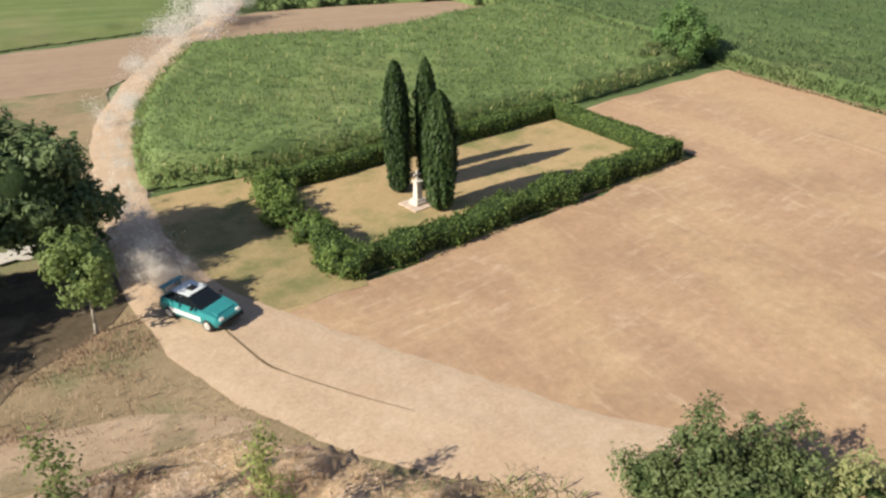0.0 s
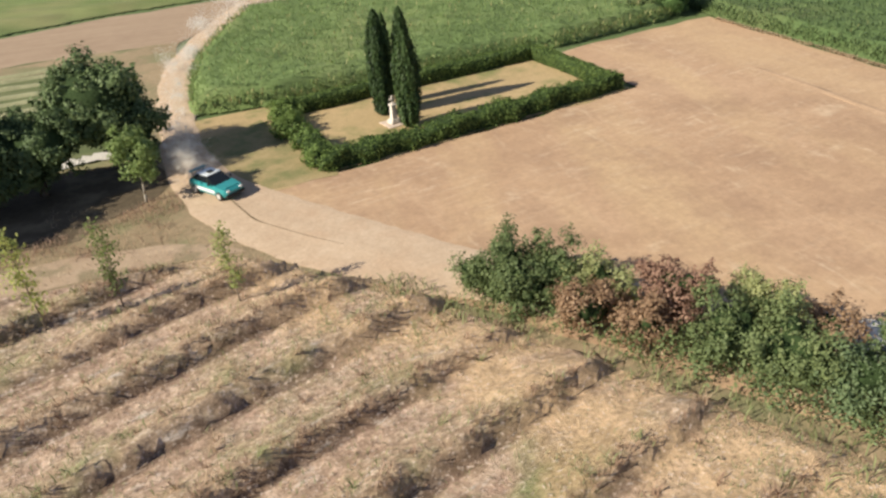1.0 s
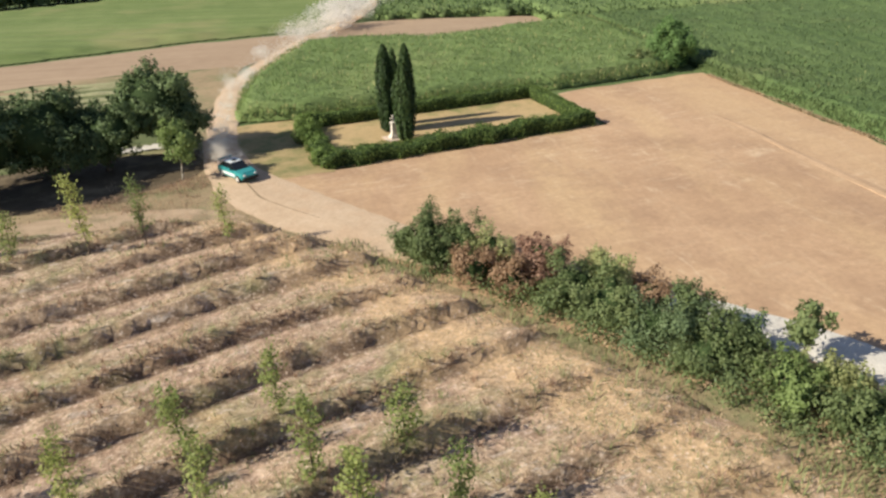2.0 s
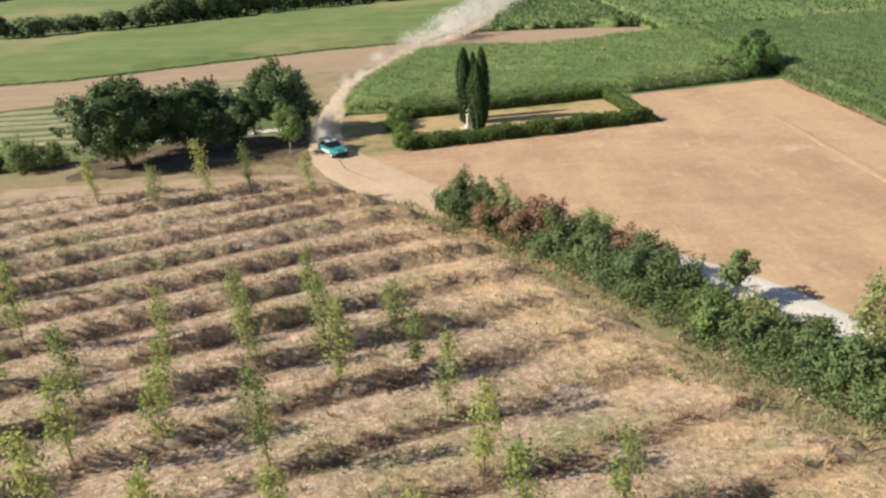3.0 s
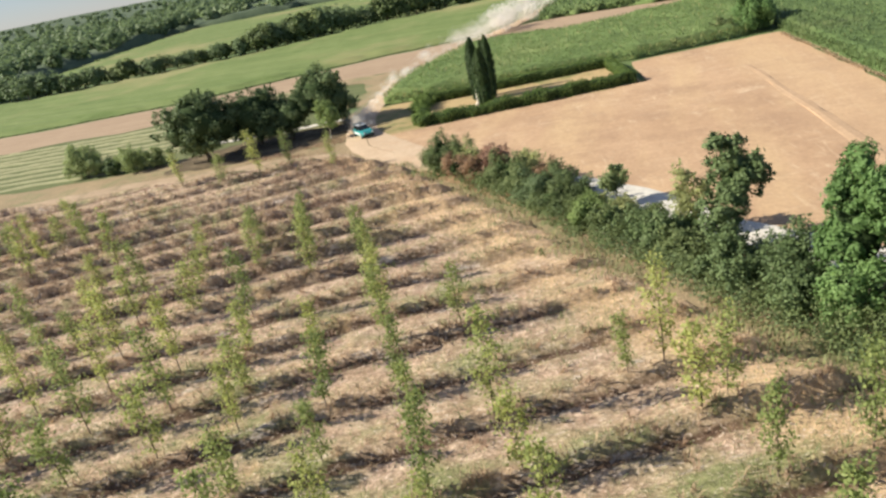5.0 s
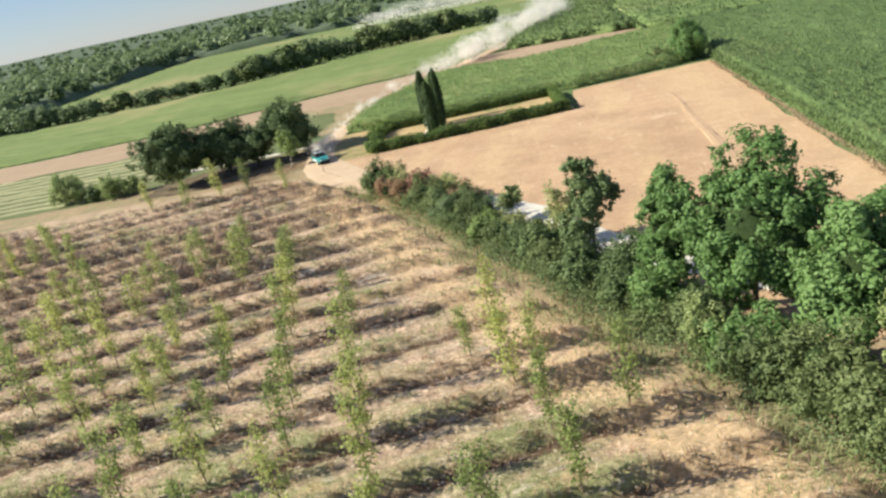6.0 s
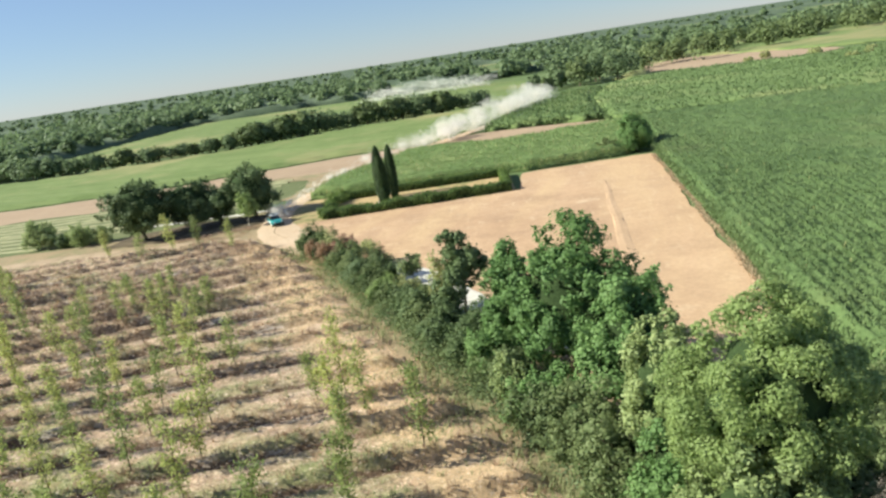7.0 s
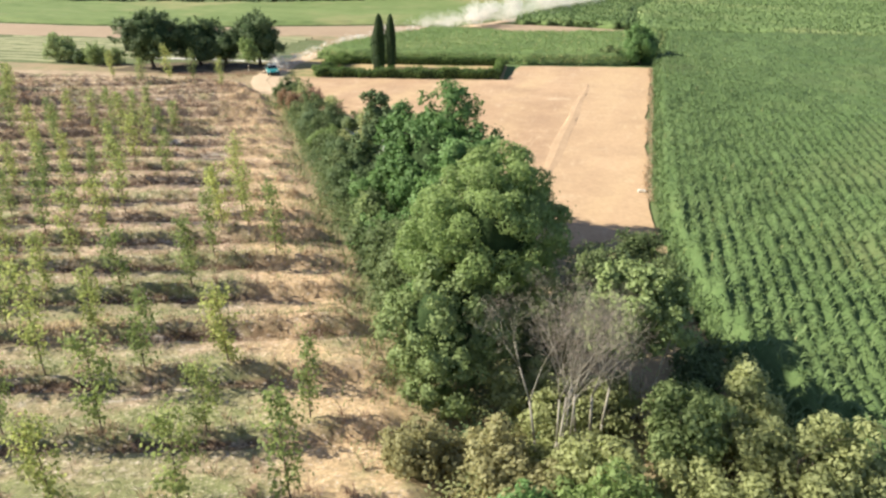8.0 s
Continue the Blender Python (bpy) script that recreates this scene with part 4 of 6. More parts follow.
def verge_grass():
    rng = np.random.default_rng(31)
    pts = []
    hr = np.array(HEDGEROW[:6])
    for a, b in zip(hr[:-1], hr[1:]):
        n = int(np.linalg.norm(b - a) * 26)
        t = rng.random(n)[:, None]
        d = unit((b - a)[None])[0]
        side = np.array([-d[1], d[0]])
        pts.append(a + (b - a) * t + side * np.abs(rng.normal(0, 1, n))[:, None] * np.where(rng.random(n) < 0.75, -0.7, 1.0)[:, None])
    p = np.concatenate(pts)
    q = scatter(rng, [(-6, 34), (-1, 31), (3, 25), (6, 19.5), (12, 12), (9, 11), (0, 21.5), (-8, 24)], 9)
    p = np.concatenate([p, q])
    w = scatter(rng, [(-14, 29), (-4, 29.6), (-0.6, 31.4), (1.8, 33), (2.4, 27), (3.2, 23), (3.6, 21.6), (1.0, 24), (-4, 25.6), (-14, 26.4)], 60)
    w = w[rng.random(len(w)) < 1.6 * (hash_noise(w[:, 0], w[:, 1], 0.5, 41) - 0.3)]
    dead = blades(rng, np.column_stack([w, np.full(len(w), -0.02)]), 0.34, 0.028, 0.5, 0.2)
    V, Q = blades(rng, np.column_stack([p, np.full(len(p), -0.02)]), 0.24, 0.025, 0.6, 0.25)
    ob = put("verge_grass", raw_mesh("verge_grass", V, Q), L_weed_dry)
    k = rng.integers(0, 5, 9000)
    a, b = hr[k], hr[k + 1]
    d = unit(b - a)
    w = rng.uniform(-0.6, 3.4, 9000)
    g = a + (b - a) * rng.random((9000, 1)) + np.column_stack([d[:, 1], -d[:, 0]]) * w[:, None]
    g = g[rng.random(9000) < (hash_noise(g[:, 0], g[:, 1], 0.28, 23) - 0.2) * 1.6 * np.clip(1.2 - w / 3.4, 0, 1)]
    V, Q = blades(rng, np.column_stack([g, np.full(len(g), 0.05)]), 0.55, 0.05, 0.5, 0.25)
    put("green_grass", raw_mesh("green_grass", V, Q), L_weed, ob)
    put("dead_weed", raw_mesh("dead_weed", *dead), L_dead, ob)
    tagged(ob, "tufts of dry grass along the hedgerow and the road", "grass", kind="stuff")


verge_grass()


def field_margin():
    """Pale dry grass and turned-up chips of stone in a thin line along the maize."""
    rng = np.random.default_rng(37)
    a, b = np.array([57.2, -22.0]), np.array([64.4, 46.0])
    n = 5200
    t = rng.random(n)
    p = a + (b - a) * t[:, None] + np.column_stack([rng.normal(0, 0.22, n) + 0.5 * (hash_noise(t * 70, t * 0, 0.2, 5) - 0.5), np.zeros(n)])
    keep = rng.random(n) < 0.25 + hash_noise(t * 70, t * 0, 0.35, 6)
    V, Q = blades(rng, np.column_stack([p[keep], np.zeros(keep.sum())]), 0.28, 0.05, 0.7, 0.3)
    tagged(put("margin_grass", raw_mesh("margin_grass", V, Q), L_weed_dry), "thin line of bleached dry grass between the bare field and the maize", "grass", kind="stuff")


field_margin()

# ---------------------------------------------------------------- maize and other crops


def maize(name, label, poly, angle, dense, far=False, top=2.0, du=0.9, dv=0.225, step=0.9, tassel=0.5, length=0.85, width=0.11, edge_dry=0.0, seed=1, leaf=None, floor=None):
    rng = np.random.default_rng(seed)

    def height(x, y, u, v):
        ridge = 0.0 if far else 0.18 * np.cos(2 * np.pi * (v / step + 0.25 * (hash_noise(x, y, 0.15, 33) - 0.5))) * np.clip((24 - y) / 60, 0.1, 1)
        side = np.clip(edge_distance(x, y, [tuple(q) for q in poly] + [tuple(poly[0])]) / 0.9, 0.08, 1) ** 0.7
        return -0.25 + side * (top - 0.1 + ridge + 0.5 * (hash_noise(x, y, 0.07, 3) - 0.5) + 0.45 * (hash_noise(x, y, 0.6, 5) - 0.5) + 0.3 * (hash_noise(x, y, 0.22, 35) - 0.5))
    ob = crop(name, poly, angle, du, dv, height, floor or (M_maize_far if far else M_maize_floor))
    tagged(ob, label, "maize", kind="stuff")
    p = scatter(rng, poly, dense)
    if dense > 13:
        p = p[rng.random(len(p)) < np.clip(1.0 - (p[:, 0] - 60) / 28, 0.18, 0.85)]
    u, v = to_uv(p[:, 0], p[:, 1], angle)
    if not far:
        v = np.round(v / step) * step + rng.normal(0, 0.22, len(v))
        p = np.column_stack(to_xy(u, v, angle))
        p = p[inside(poly, p[:, 0], p[:, 1])]
        u, v = to_uv(p[:, 0], p[:, 1], angle)
    z = height(p[:, 0], p[:, 1], u, v) - 0.15 + rng.uniform(-0.25, 0.2, len(p))
    # the sides of the field show stems and leaves down to the ground
    pl = np.asarray(poly, float)
    sides = []
    for a, b in zip(pl, np.roll(pl, -1, 0)):
        n = int(np.linalg.norm(b - a) * (26 if not far else 8))
        t = rng.random(n)[:, None]
        sides.append(np.column_stack([a + (b - a) * t + rng.normal(0, 0.16, (n, 2)), rng.uniform(0.0, top - 0.6, n)]))
    sides = np.concatenate(sides)
    P = np.concatenate([np.column_stack([p, z]), sides])
    V, Q = blades(rng, P, length, width, 0.8, 0.55)
    put("leaves", raw_mesh("leaves", V, Q), leaf or L_maize, ob)
    if tassel:
        k = rng.random(len(p)) < tassel / dense
        dry = np.column_stack([p[k], z[k] + 0.35])
        if edge_dry:
            s = sides[rng.random(len(sides)) < edge_dry]
            dry = np.concatenate([dry, s])
        V, Q = blades(rng, dry, 0.42, 0.07, 0.35, 0.1)
        put("tassels", raw_mesh("tassels", V, Q), L_maize_dry, ob)
    return ob


MAIZE_WEST = [(5.9, 48.6), (13.0, 47.0), (40.0, 48.2), (43.5, 47.4), (60.5, 49.4), (66.6, 60), (70.2, 80), (71.2, 91.0), (65, 89), (53, 86), (46, 83.5), (36, 84.0), (27, 87.0), (19.4, 87.8), (13.8, 76.8), (9.2, 66.0), (7.0, 56.5)]
MAIZE_EAST = [(66.2, 52.0), (64.9, 46.5), (57.9, -19.5), (57.3, -30), (57.4, -38), (58.0, -44), (59.4, -50), (61.0, -56), (67, -72), (118, -72), (126, 20), (132, 86), (72, 92)]
maize("maize_patch", "green maize patch between the road and the clipped hedges", MAIZE_WEST, 9.0, 12.0, edge_dry=0.35, tassel=0.4, length=0.55, width=0.065, seed=2, leaf=L_young, floor=M_maize_far)
maize("maize_field", "large field of tall green maize in straight rows beside the bare field", MAIZE_EAST, MAIZE_ANGLE, 13.01, tassel=0.1, length=0.6, width=0.092, seed=3)
maize("maize_field", "far part of the green maize field, uneven and pale in places", [(118.3, -72), (126.3, 20), (132.3, 86), (72.3, 92.3), (71.8, 94.3), (66, 95.5), (70, 150), (84, 196), (108, 212), (140, 196), (200, 190), (300, 150), (300, -72)], MAIZE_ANGLE, 1.1, far=True, dv=1.2, du=1.6, tassel=0.0, length=0.95, width=0.26, seed=4)
maize("maize_block", "far block of dark green maize beyond the bare strip", [(37.5, 112.5), (52, 109.0), (65, 103.5), (70, 150), (80, 190), (66, 188), (51, 152), (43, 132)], 60.0, 1.6, far=True, dv=1.4, du=1.6, tassel=0.0, length=1.1, width=0.3, seed=5)


def low_crop(name, label, poly, angle, h=0.7, cell=3.0, seed=1):
    ob = crop(name, poly, angle, cell, cell * 0.6, lambda x, y, u, v: (h + 0.25 * hash_noise(x, y, 0.12, seed) + 0.12 * np.cos(2 * np.pi * v / 5.4)) * np.clip(edge_distance(x, y, poly + poly[:1]) / (2.0 + 3.0 * hash_noise(x, y, 0.3, seed + 7)) - 0.25, 0.04, 1), M_crop_far)
    return tagged(ob, label, "crop field", kind="stuff")


low_crop("crop_field", "green crop field in faint rows beyond the bare strip", [(-200, 110), (-110, 96.5), (-79, 92.5), (-54, 92), (-42, 92), (-27, 96.5), (-12, 100.5), (2, 104.5), (18, 106), (26, 107), (32, 118), (40, 136), (48, 156), (53, 172), (44, 188), (23, 189), (-8, 181), (-42, 166), (-79, 159), (-115, 157), (-140, 167), (-200, 198)], 160.0, cell=1.3)
low_crop("crop_field", "far green crop field between tree lines", [(-149, 190), (-115, 174), (-79, 174), (-44, 181), (-5, 195), (38, 203), (60, 208), (80, 300), (40, 356), (-15, 374), (-66, 382), (-138, 378), (-145, 320), (-147, 270)], 165.0, cell=5.0, seed=2)
low_crop("crop_field", "pale green crop field towards the wooded skyline", [(84, 200), (108, 216), (112, 254), (118, 302), (148, 322), (184, 234), (320, 160), (520, 300), (420, 480), (180, 400), (110, 280)], 100.0, cell=6.0, seed=3)

# ---------------------------------------------------------------- clipped hedges and cypresses


def hedge(label, pts, width, height, seed, rough=0.12, leaf=0.08, dens=105):
    """A clipped hedge along a line: a solid body, painted dark for inner shade, and leaves all over its top and sides.
    """
    rng = np.random.default_rng(seed)
    P = np.asarray(pts, float)
    seg = np.linalg.norm(np.diff(P, axis=0), axis=1)
    L = np.concatenate([[0], np.cumsum(seg)])
    n = max(8, int(L[-1] / 0.4))
    s = np.linspace(0, L[-1], n)
    C = np.column_stack([np.interp(s, L, P[:, k]) for k in (0, 1)])
    T = unit(np.gradient(C, axis=0))
    N = np.column_stack([-T[:, 1], T[:, 0]])
    prof = [(-0.47, -0.05), (-0.5, 0.35), (-0.5, 0.72), (-0.42, 0.94), (-0.15, 1.0), (0.15, 1.0), (0.42, 0.94), (0.5, 0.72), (0.5, 0.35), (0.47, -0.05)]
    m = len(prof)
    wv = 1 + rough * 3 * (hash_noise(s, s * 0, 0.55, seed) - 0.5)
    hv = 1 + rough * 2 * (hash_noise(s, s * 0 + 9, 0.7, seed + 1) - 0.5)
    ends = np.clip(np.minimum(s, L[-1] - s) / 0.35 + 0.55, 0, 1)
    V = np.zeros((n, m, 3))
    for k, (a, b) in enumerate(prof):
        V[:, k, :2] = C + N * (a * width * wv * ends * 0.93)[:, None]
        V[:, k, 2] = b * height * hv * (0.9 + 0.1 * ends) * 0.97
    V += rng.normal(0, rough * 0.3, V.shape)
    i = np.arange(n - 1)[:, None] * m + np.arange(m - 1)[None, :]
    Q = np.stack([i, i + 1, i + m + 1, i + m], -1).reshape(-1, 4)
    caps = [[k, k + 1, m - 2 - k, m - 1 - k] for k in range(m // 2 - 1)] 
    caps += [[(n - 1) * m + c for c in q[::-1]] for q in caps]
    ob = tagged(new("hedge"), label, "hedge", "hedges round the enclosure")
    Q = np.concatenate([Q, np.array(caps)])
    flat = V.reshape(-1, 3)
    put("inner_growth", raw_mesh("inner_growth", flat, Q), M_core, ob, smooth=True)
    A, B, D = flat[Q[:, 0]], flat[Q[:, 1]], flat[Q[:, 3]]
    area = np.linalg.norm(np.cross(B - A, D - A), axis=1)
    cnt = rng.poisson(area * dens)
    f = np.repeat(np.arange(len(Q)), cnt)
    a, b = rng.random((2, len(f), 1))
    pos = A[f] * (1 - a) * (1 - b) + B[f] * a * (1 - b) + D[f] * (1 - a) * b + flat[Q[f, 2]] * a * b
    mid = np.column_stack([C[np.clip((f // (m - 1)), 0, n - 1)], np.full(len(f), height * 0.5)])
    nor = unit(pos - mid) + 0.55 * rng.normal(size=pos.shape)
    pos = pos + unit(pos - mid) * rng.uniform(-0.02, 0.09 + rough * 0.9, (len(f), 1)) * (hash_noise(pos[:, 0], pos[:, 1] + pos[:, 2], 1.6, seed))[:, None] * 1.4
    pos[:, 2] = np.maximum(pos[:, 2], 0.02)
    VV, QQ = cards(rng, pos, nor, leaf, 0.6)
    put("foliage", raw_mesh("foliage", VV, QQ), L_hedge, ob)
    return ob


hedge("bushy green hedge along the front of the enclosure", [(11.9, 30.2), (20, 30.95), (30, 31.9), (40.2, 32.8)], 1.8, 1.3, 1, rough=0.3)
hedge("neatly clipped light green hedge closing the enclosure's end", [(39.6, 33.6), (39.5, 40), (39.3, 45.6)], 1.35, 1.3, 2, rough=0.07)
hedge("clipped dark green hedge along the back of the enclosure", [(12.9, 43.5), (22, 44.3), (31, 44.9), (38.6, 45.5)], 1.4, 1.35, 3, rough=0.10)
hedge("low bushy hedge at the enclosure's entrance", [(12.2, 31.0), (12.4, 33.6), (12.5, 35.6)], 1.9, 1.35, 4, rough=0.3)


def cypress(label, x, y, h, r, seed):
    rng = np.random.default_rng(seed)
    ob = thing("cypress", x, y, 0, label, "cypress tree", "cypresses round the monument")
    bm = bmesh.new()
    tube(bm, (0, 0, -0.2), (0, 0, 0.8), 0.17, 0.14, 9)
    tube(bm, (0, 0, 0.8), (0, 0, h * 0.9), 0.14, 0.03, 7)
    part("trunk", bm, M_bark, ob, smooth=True)
    a0 = rng.uniform(0, 6.28)

    def radius(t, a):
        prof = (0.66 + 0.34 * np.clip(t / 0.35, 0, 1)) * np.clip(t / 0.04, 0, 1) ** 0.5 * np.clip((1 - t) / 0.32, 0, 1) ** 0.5
        return r * prof * (1 + 0.10 * np.sin(5 * a + a0 + 3 * t) + 0.07 * np.sin(9 * a - a0 + 9 * t))
    n, m = 26, 18
    t, a = np.meshgrid(np.linspace(0.02, 0.99, n), np.arange(m) * 2 * np.pi / m, indexing="ij")
    R = radius(t, a) * 0.86
    V = np.stack([R * np.cos(a), R * np.sin(a), 0.15 + t * (h - 0.25)], -1).reshape(-1, 3)
    i = np.arange(n - 1)[:, None] * m + np.arange(m)[None, :]
    j = np.arange(n - 1)[:, None] * m + (np.arange(m)[None, :] + 1) % m
    # solid body added inside, its dark colour standing for the shade between the sprays
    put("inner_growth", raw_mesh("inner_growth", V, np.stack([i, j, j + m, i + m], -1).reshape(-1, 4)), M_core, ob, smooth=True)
    k = int(h * r * 620)
    t, a = rng.uniform(0.005, 1.0, k), rng.uniform(0, 6.283, k)
    R = radius(t, a) * rng.uniform(0.84, 1.12, k)
    P = np.stack([R * np.cos(a), R * np.sin(a), 0.12 + t * h], -1)
    N = np.stack([np.cos(a), np.sin(a), np.full(k, 0.25)], -1) + 0.4 * rng.normal(size=(k, 3))
    N = unit(N)
    up = unit(np.array([0, 0, 1.0]) + 0.25 * rng.normal(size=(k, 3)))
    B = unit(np.cross(N, up))
    T = np.cross(B, N)
    s = (0.16 * rng.uniform(0.6, 1.4, k))[:, None]
    V = np.stack([P - T * s, P - B * s * 0.4, P + T * s * 1.3, P + B * s * 0.4], 1).reshape(-1, 3)
    put("foliage", raw_mesh("foliage", V, np.arange(k * 4).reshape(-1, 4)), L_cypress, ob)
    return ob


cypress("tall slender dark green cypress beside the stone monument", 20.0, 38.6, 8.5, 0.84, 1)
cypress("full dark green cypress in front of the stone monument", 20.8, 34.7, 7.4, 0.98, 2)
cypress("tall slender dark green cypress behind the stone monument", 22.0, 38.2, 8.5, 0.72, 3)
cypress("thin dark green cypress at the back of the group", 21.4, 40.6, 7.7, 0.52, 4)

M_stone = plain("pale_stone", (0.66, 0.60, 0.53), 0.8, spread=0.12, scale=5.0, bump=0.3)
M_slab = plain("pinkish_paving", (0.58, 0.46, 0.37), 0.85, spread=0.15, scale=2.5, bump=0.3)


def monument(x, y, turn):
    ob = thing("monument", x, y, 0.012, "white stone wayside monument with a cross on a paved square", "monument")
    ob.rotation_euler = (0, 0, radians(turn))
    for i in range(3):
        for j in range(3):
            bm = bmesh.new()
            box(bm, -0.93 + i * 0.62, -0.93 + i * 0.62 + 0.60, -0.93 + j * 0.62, -0.93 + j * 0.62 + 0.60, 0, 0.07, 0.012)
            part("paving_slab", bm, M_slab, ob)
    bm = bmesh.new()
    box(bm, -0.42, 0.42, -0.42, 0.42, 0.07, 0.28, 0.02)
    box(bm, -0.34, 0.34, -0.34, 0.34, 0.28, 0.42, 0.02)
    part("plinth", bm, M_stone, ob)
    bm = bmesh.new()
    box(bm, -0.23, 0.23, -0.23, 0.23, 0.42, 1.55, 0.02)
    for v in bm.verts:
        if v.co.z > 1:
            v.co.x, v.co.y = v.co.x * 0.82, v.co.y * 0.82
    part("pillar", bm, M_stone, ob)
    bm = bmesh.new()
    box(bm, -0.28, 0.28, -0.28, 0.28, 1.55, 1.66, 0.02)
    part("cap", bm, M_stone, ob)
    bm = bmesh.new()
    box(bm, -0.07, 0.07, -0.06, 0.06, 1.66, 2.35, 0.01)
    box(bm, -0.26, 0.26, -0.055, 0.055, 2.0, 2.13, 0.01)
    part("cross", bm, M_stone, ob, "small weathered stone cross")
    return ob


monument(19.95, 36.1, 8.0)

# ---------------------------------------------------------------- trees by the road


def big_tree(label, x, y, r, h, base, mat, seed, name="tree", n=9000, leaf=0.2, clump=0.8, n_clump=110, trunk=0.28, squash=1.0, nl=7, group="", bark=None, category="tree", fill=0.25, core=0.66):
    rng = np.random.default_rng(seed)
    return tree(name, label, category, x, y, lobes(rng, r, h, base, nl, squash), mat, n_clump, clump, n, leaf, h, trunk, seed, floor=max(0.3, base * 0.8), group=group, bark=bark, fill=fill, core=core)


G = "dark trees beside the road"
big_tree("broad dark green tree with a dense round crown", -1.3, 39.8, 4.5, 8.4, 0.8, L_oak, 11, n=19000, leaf=0.18, clump=0.7, n_clump=260, group=G, core=0.78)
big_tree("dense dark green tree in a roadside row", -11.0, 37.4, 4.4, 7.6, 0.5, L_oak, 12, n=19000, leaf=0.18, clump=0.7, n_clump=260, group=G, core=0.78)
big_tree("large dark green tree at the end of a roadside row", -17.2, 33.4, 5.2, 9.0, 0.4, L_oak, 13, n=23000, leaf=0.18, clump=0.72, n_clump=300, group=G, core=0.78)
big_tree("smaller dark green tree between taller ones", -6.4, 37.4, 3.4, 5.8, 0.5, L_oak, 14, n=13000, leaf=0.16, clump=0.6, n_clump=150, group=G, core=0.78)
big_tree("young grey-green tree with a bare pale trunk", -0.1, 32.0, 1.75, 5.2, 1.7, L_light, 16, n=3000, leaf=0.15, clump=0.5, n_clump=46, trunk=0.09, bark=M_pale_bark, nl=5, core=0.35)
bush("bush", "light green bush at the edge of the track", -36.8, 37.4, 3.0, 4.9, L_yellow, 17, leaf=0.12, dens=1.0, core=0.3, category="bush", group="bushes along the farm track")
bush("bush", "small green bush at the edge of the track", -28.6, 35.8, 2.2, 3.9, L_yellow, 18, leaf=0.12, dens=1.0, core=0.3, category="bush", group="bushes along the farm track")
bush("bush", "low dark bush at the edge of the track", -32.4, 36.2, 1.5, 2.2, L_oak, 19, category="bush", group="bushes along the farm track")
bush("bush", "low green bush at the edge of the track", -25.2, 35.6, 1.6, 2.8, L_yellow, 20, leaf=0.12, dens=1.0, core=0.3, category="bush", group="bushes along the farm track")
big_tree("bright yellow-green rounded tree at the bare field's corner", 62.8, 52.0, 3.4, 6.4, 0.2, L_acacia, 21, n=16000, leaf=0.15, clump=0.75, n_clump=110)
bush("bush", "small green bush beside a field tree", 58.2, 51.6, 1.5, 2.7, L_green, 22, category="bush")

for i, (x, y, r, h) in enumerate(((11.7, 38.2, 1.15, 1.75), (12.0, 40.2, 1.25, 1.95), (12.5, 42.2, 1.3, 1.9), (12.9, 43.9, 1.2, 1.7), (12.1, 35.7, 1.05, 1.5), (12.0, 30.6, 1.2, 1.6))):
    bush("hedge_bush", "overgrown leafy bush in the corner of the clipped hedges", x, y, r, h, L_hedge, 150 + i, leaf=0.11, category="bush", group="bushes in the enclosure's hedge")

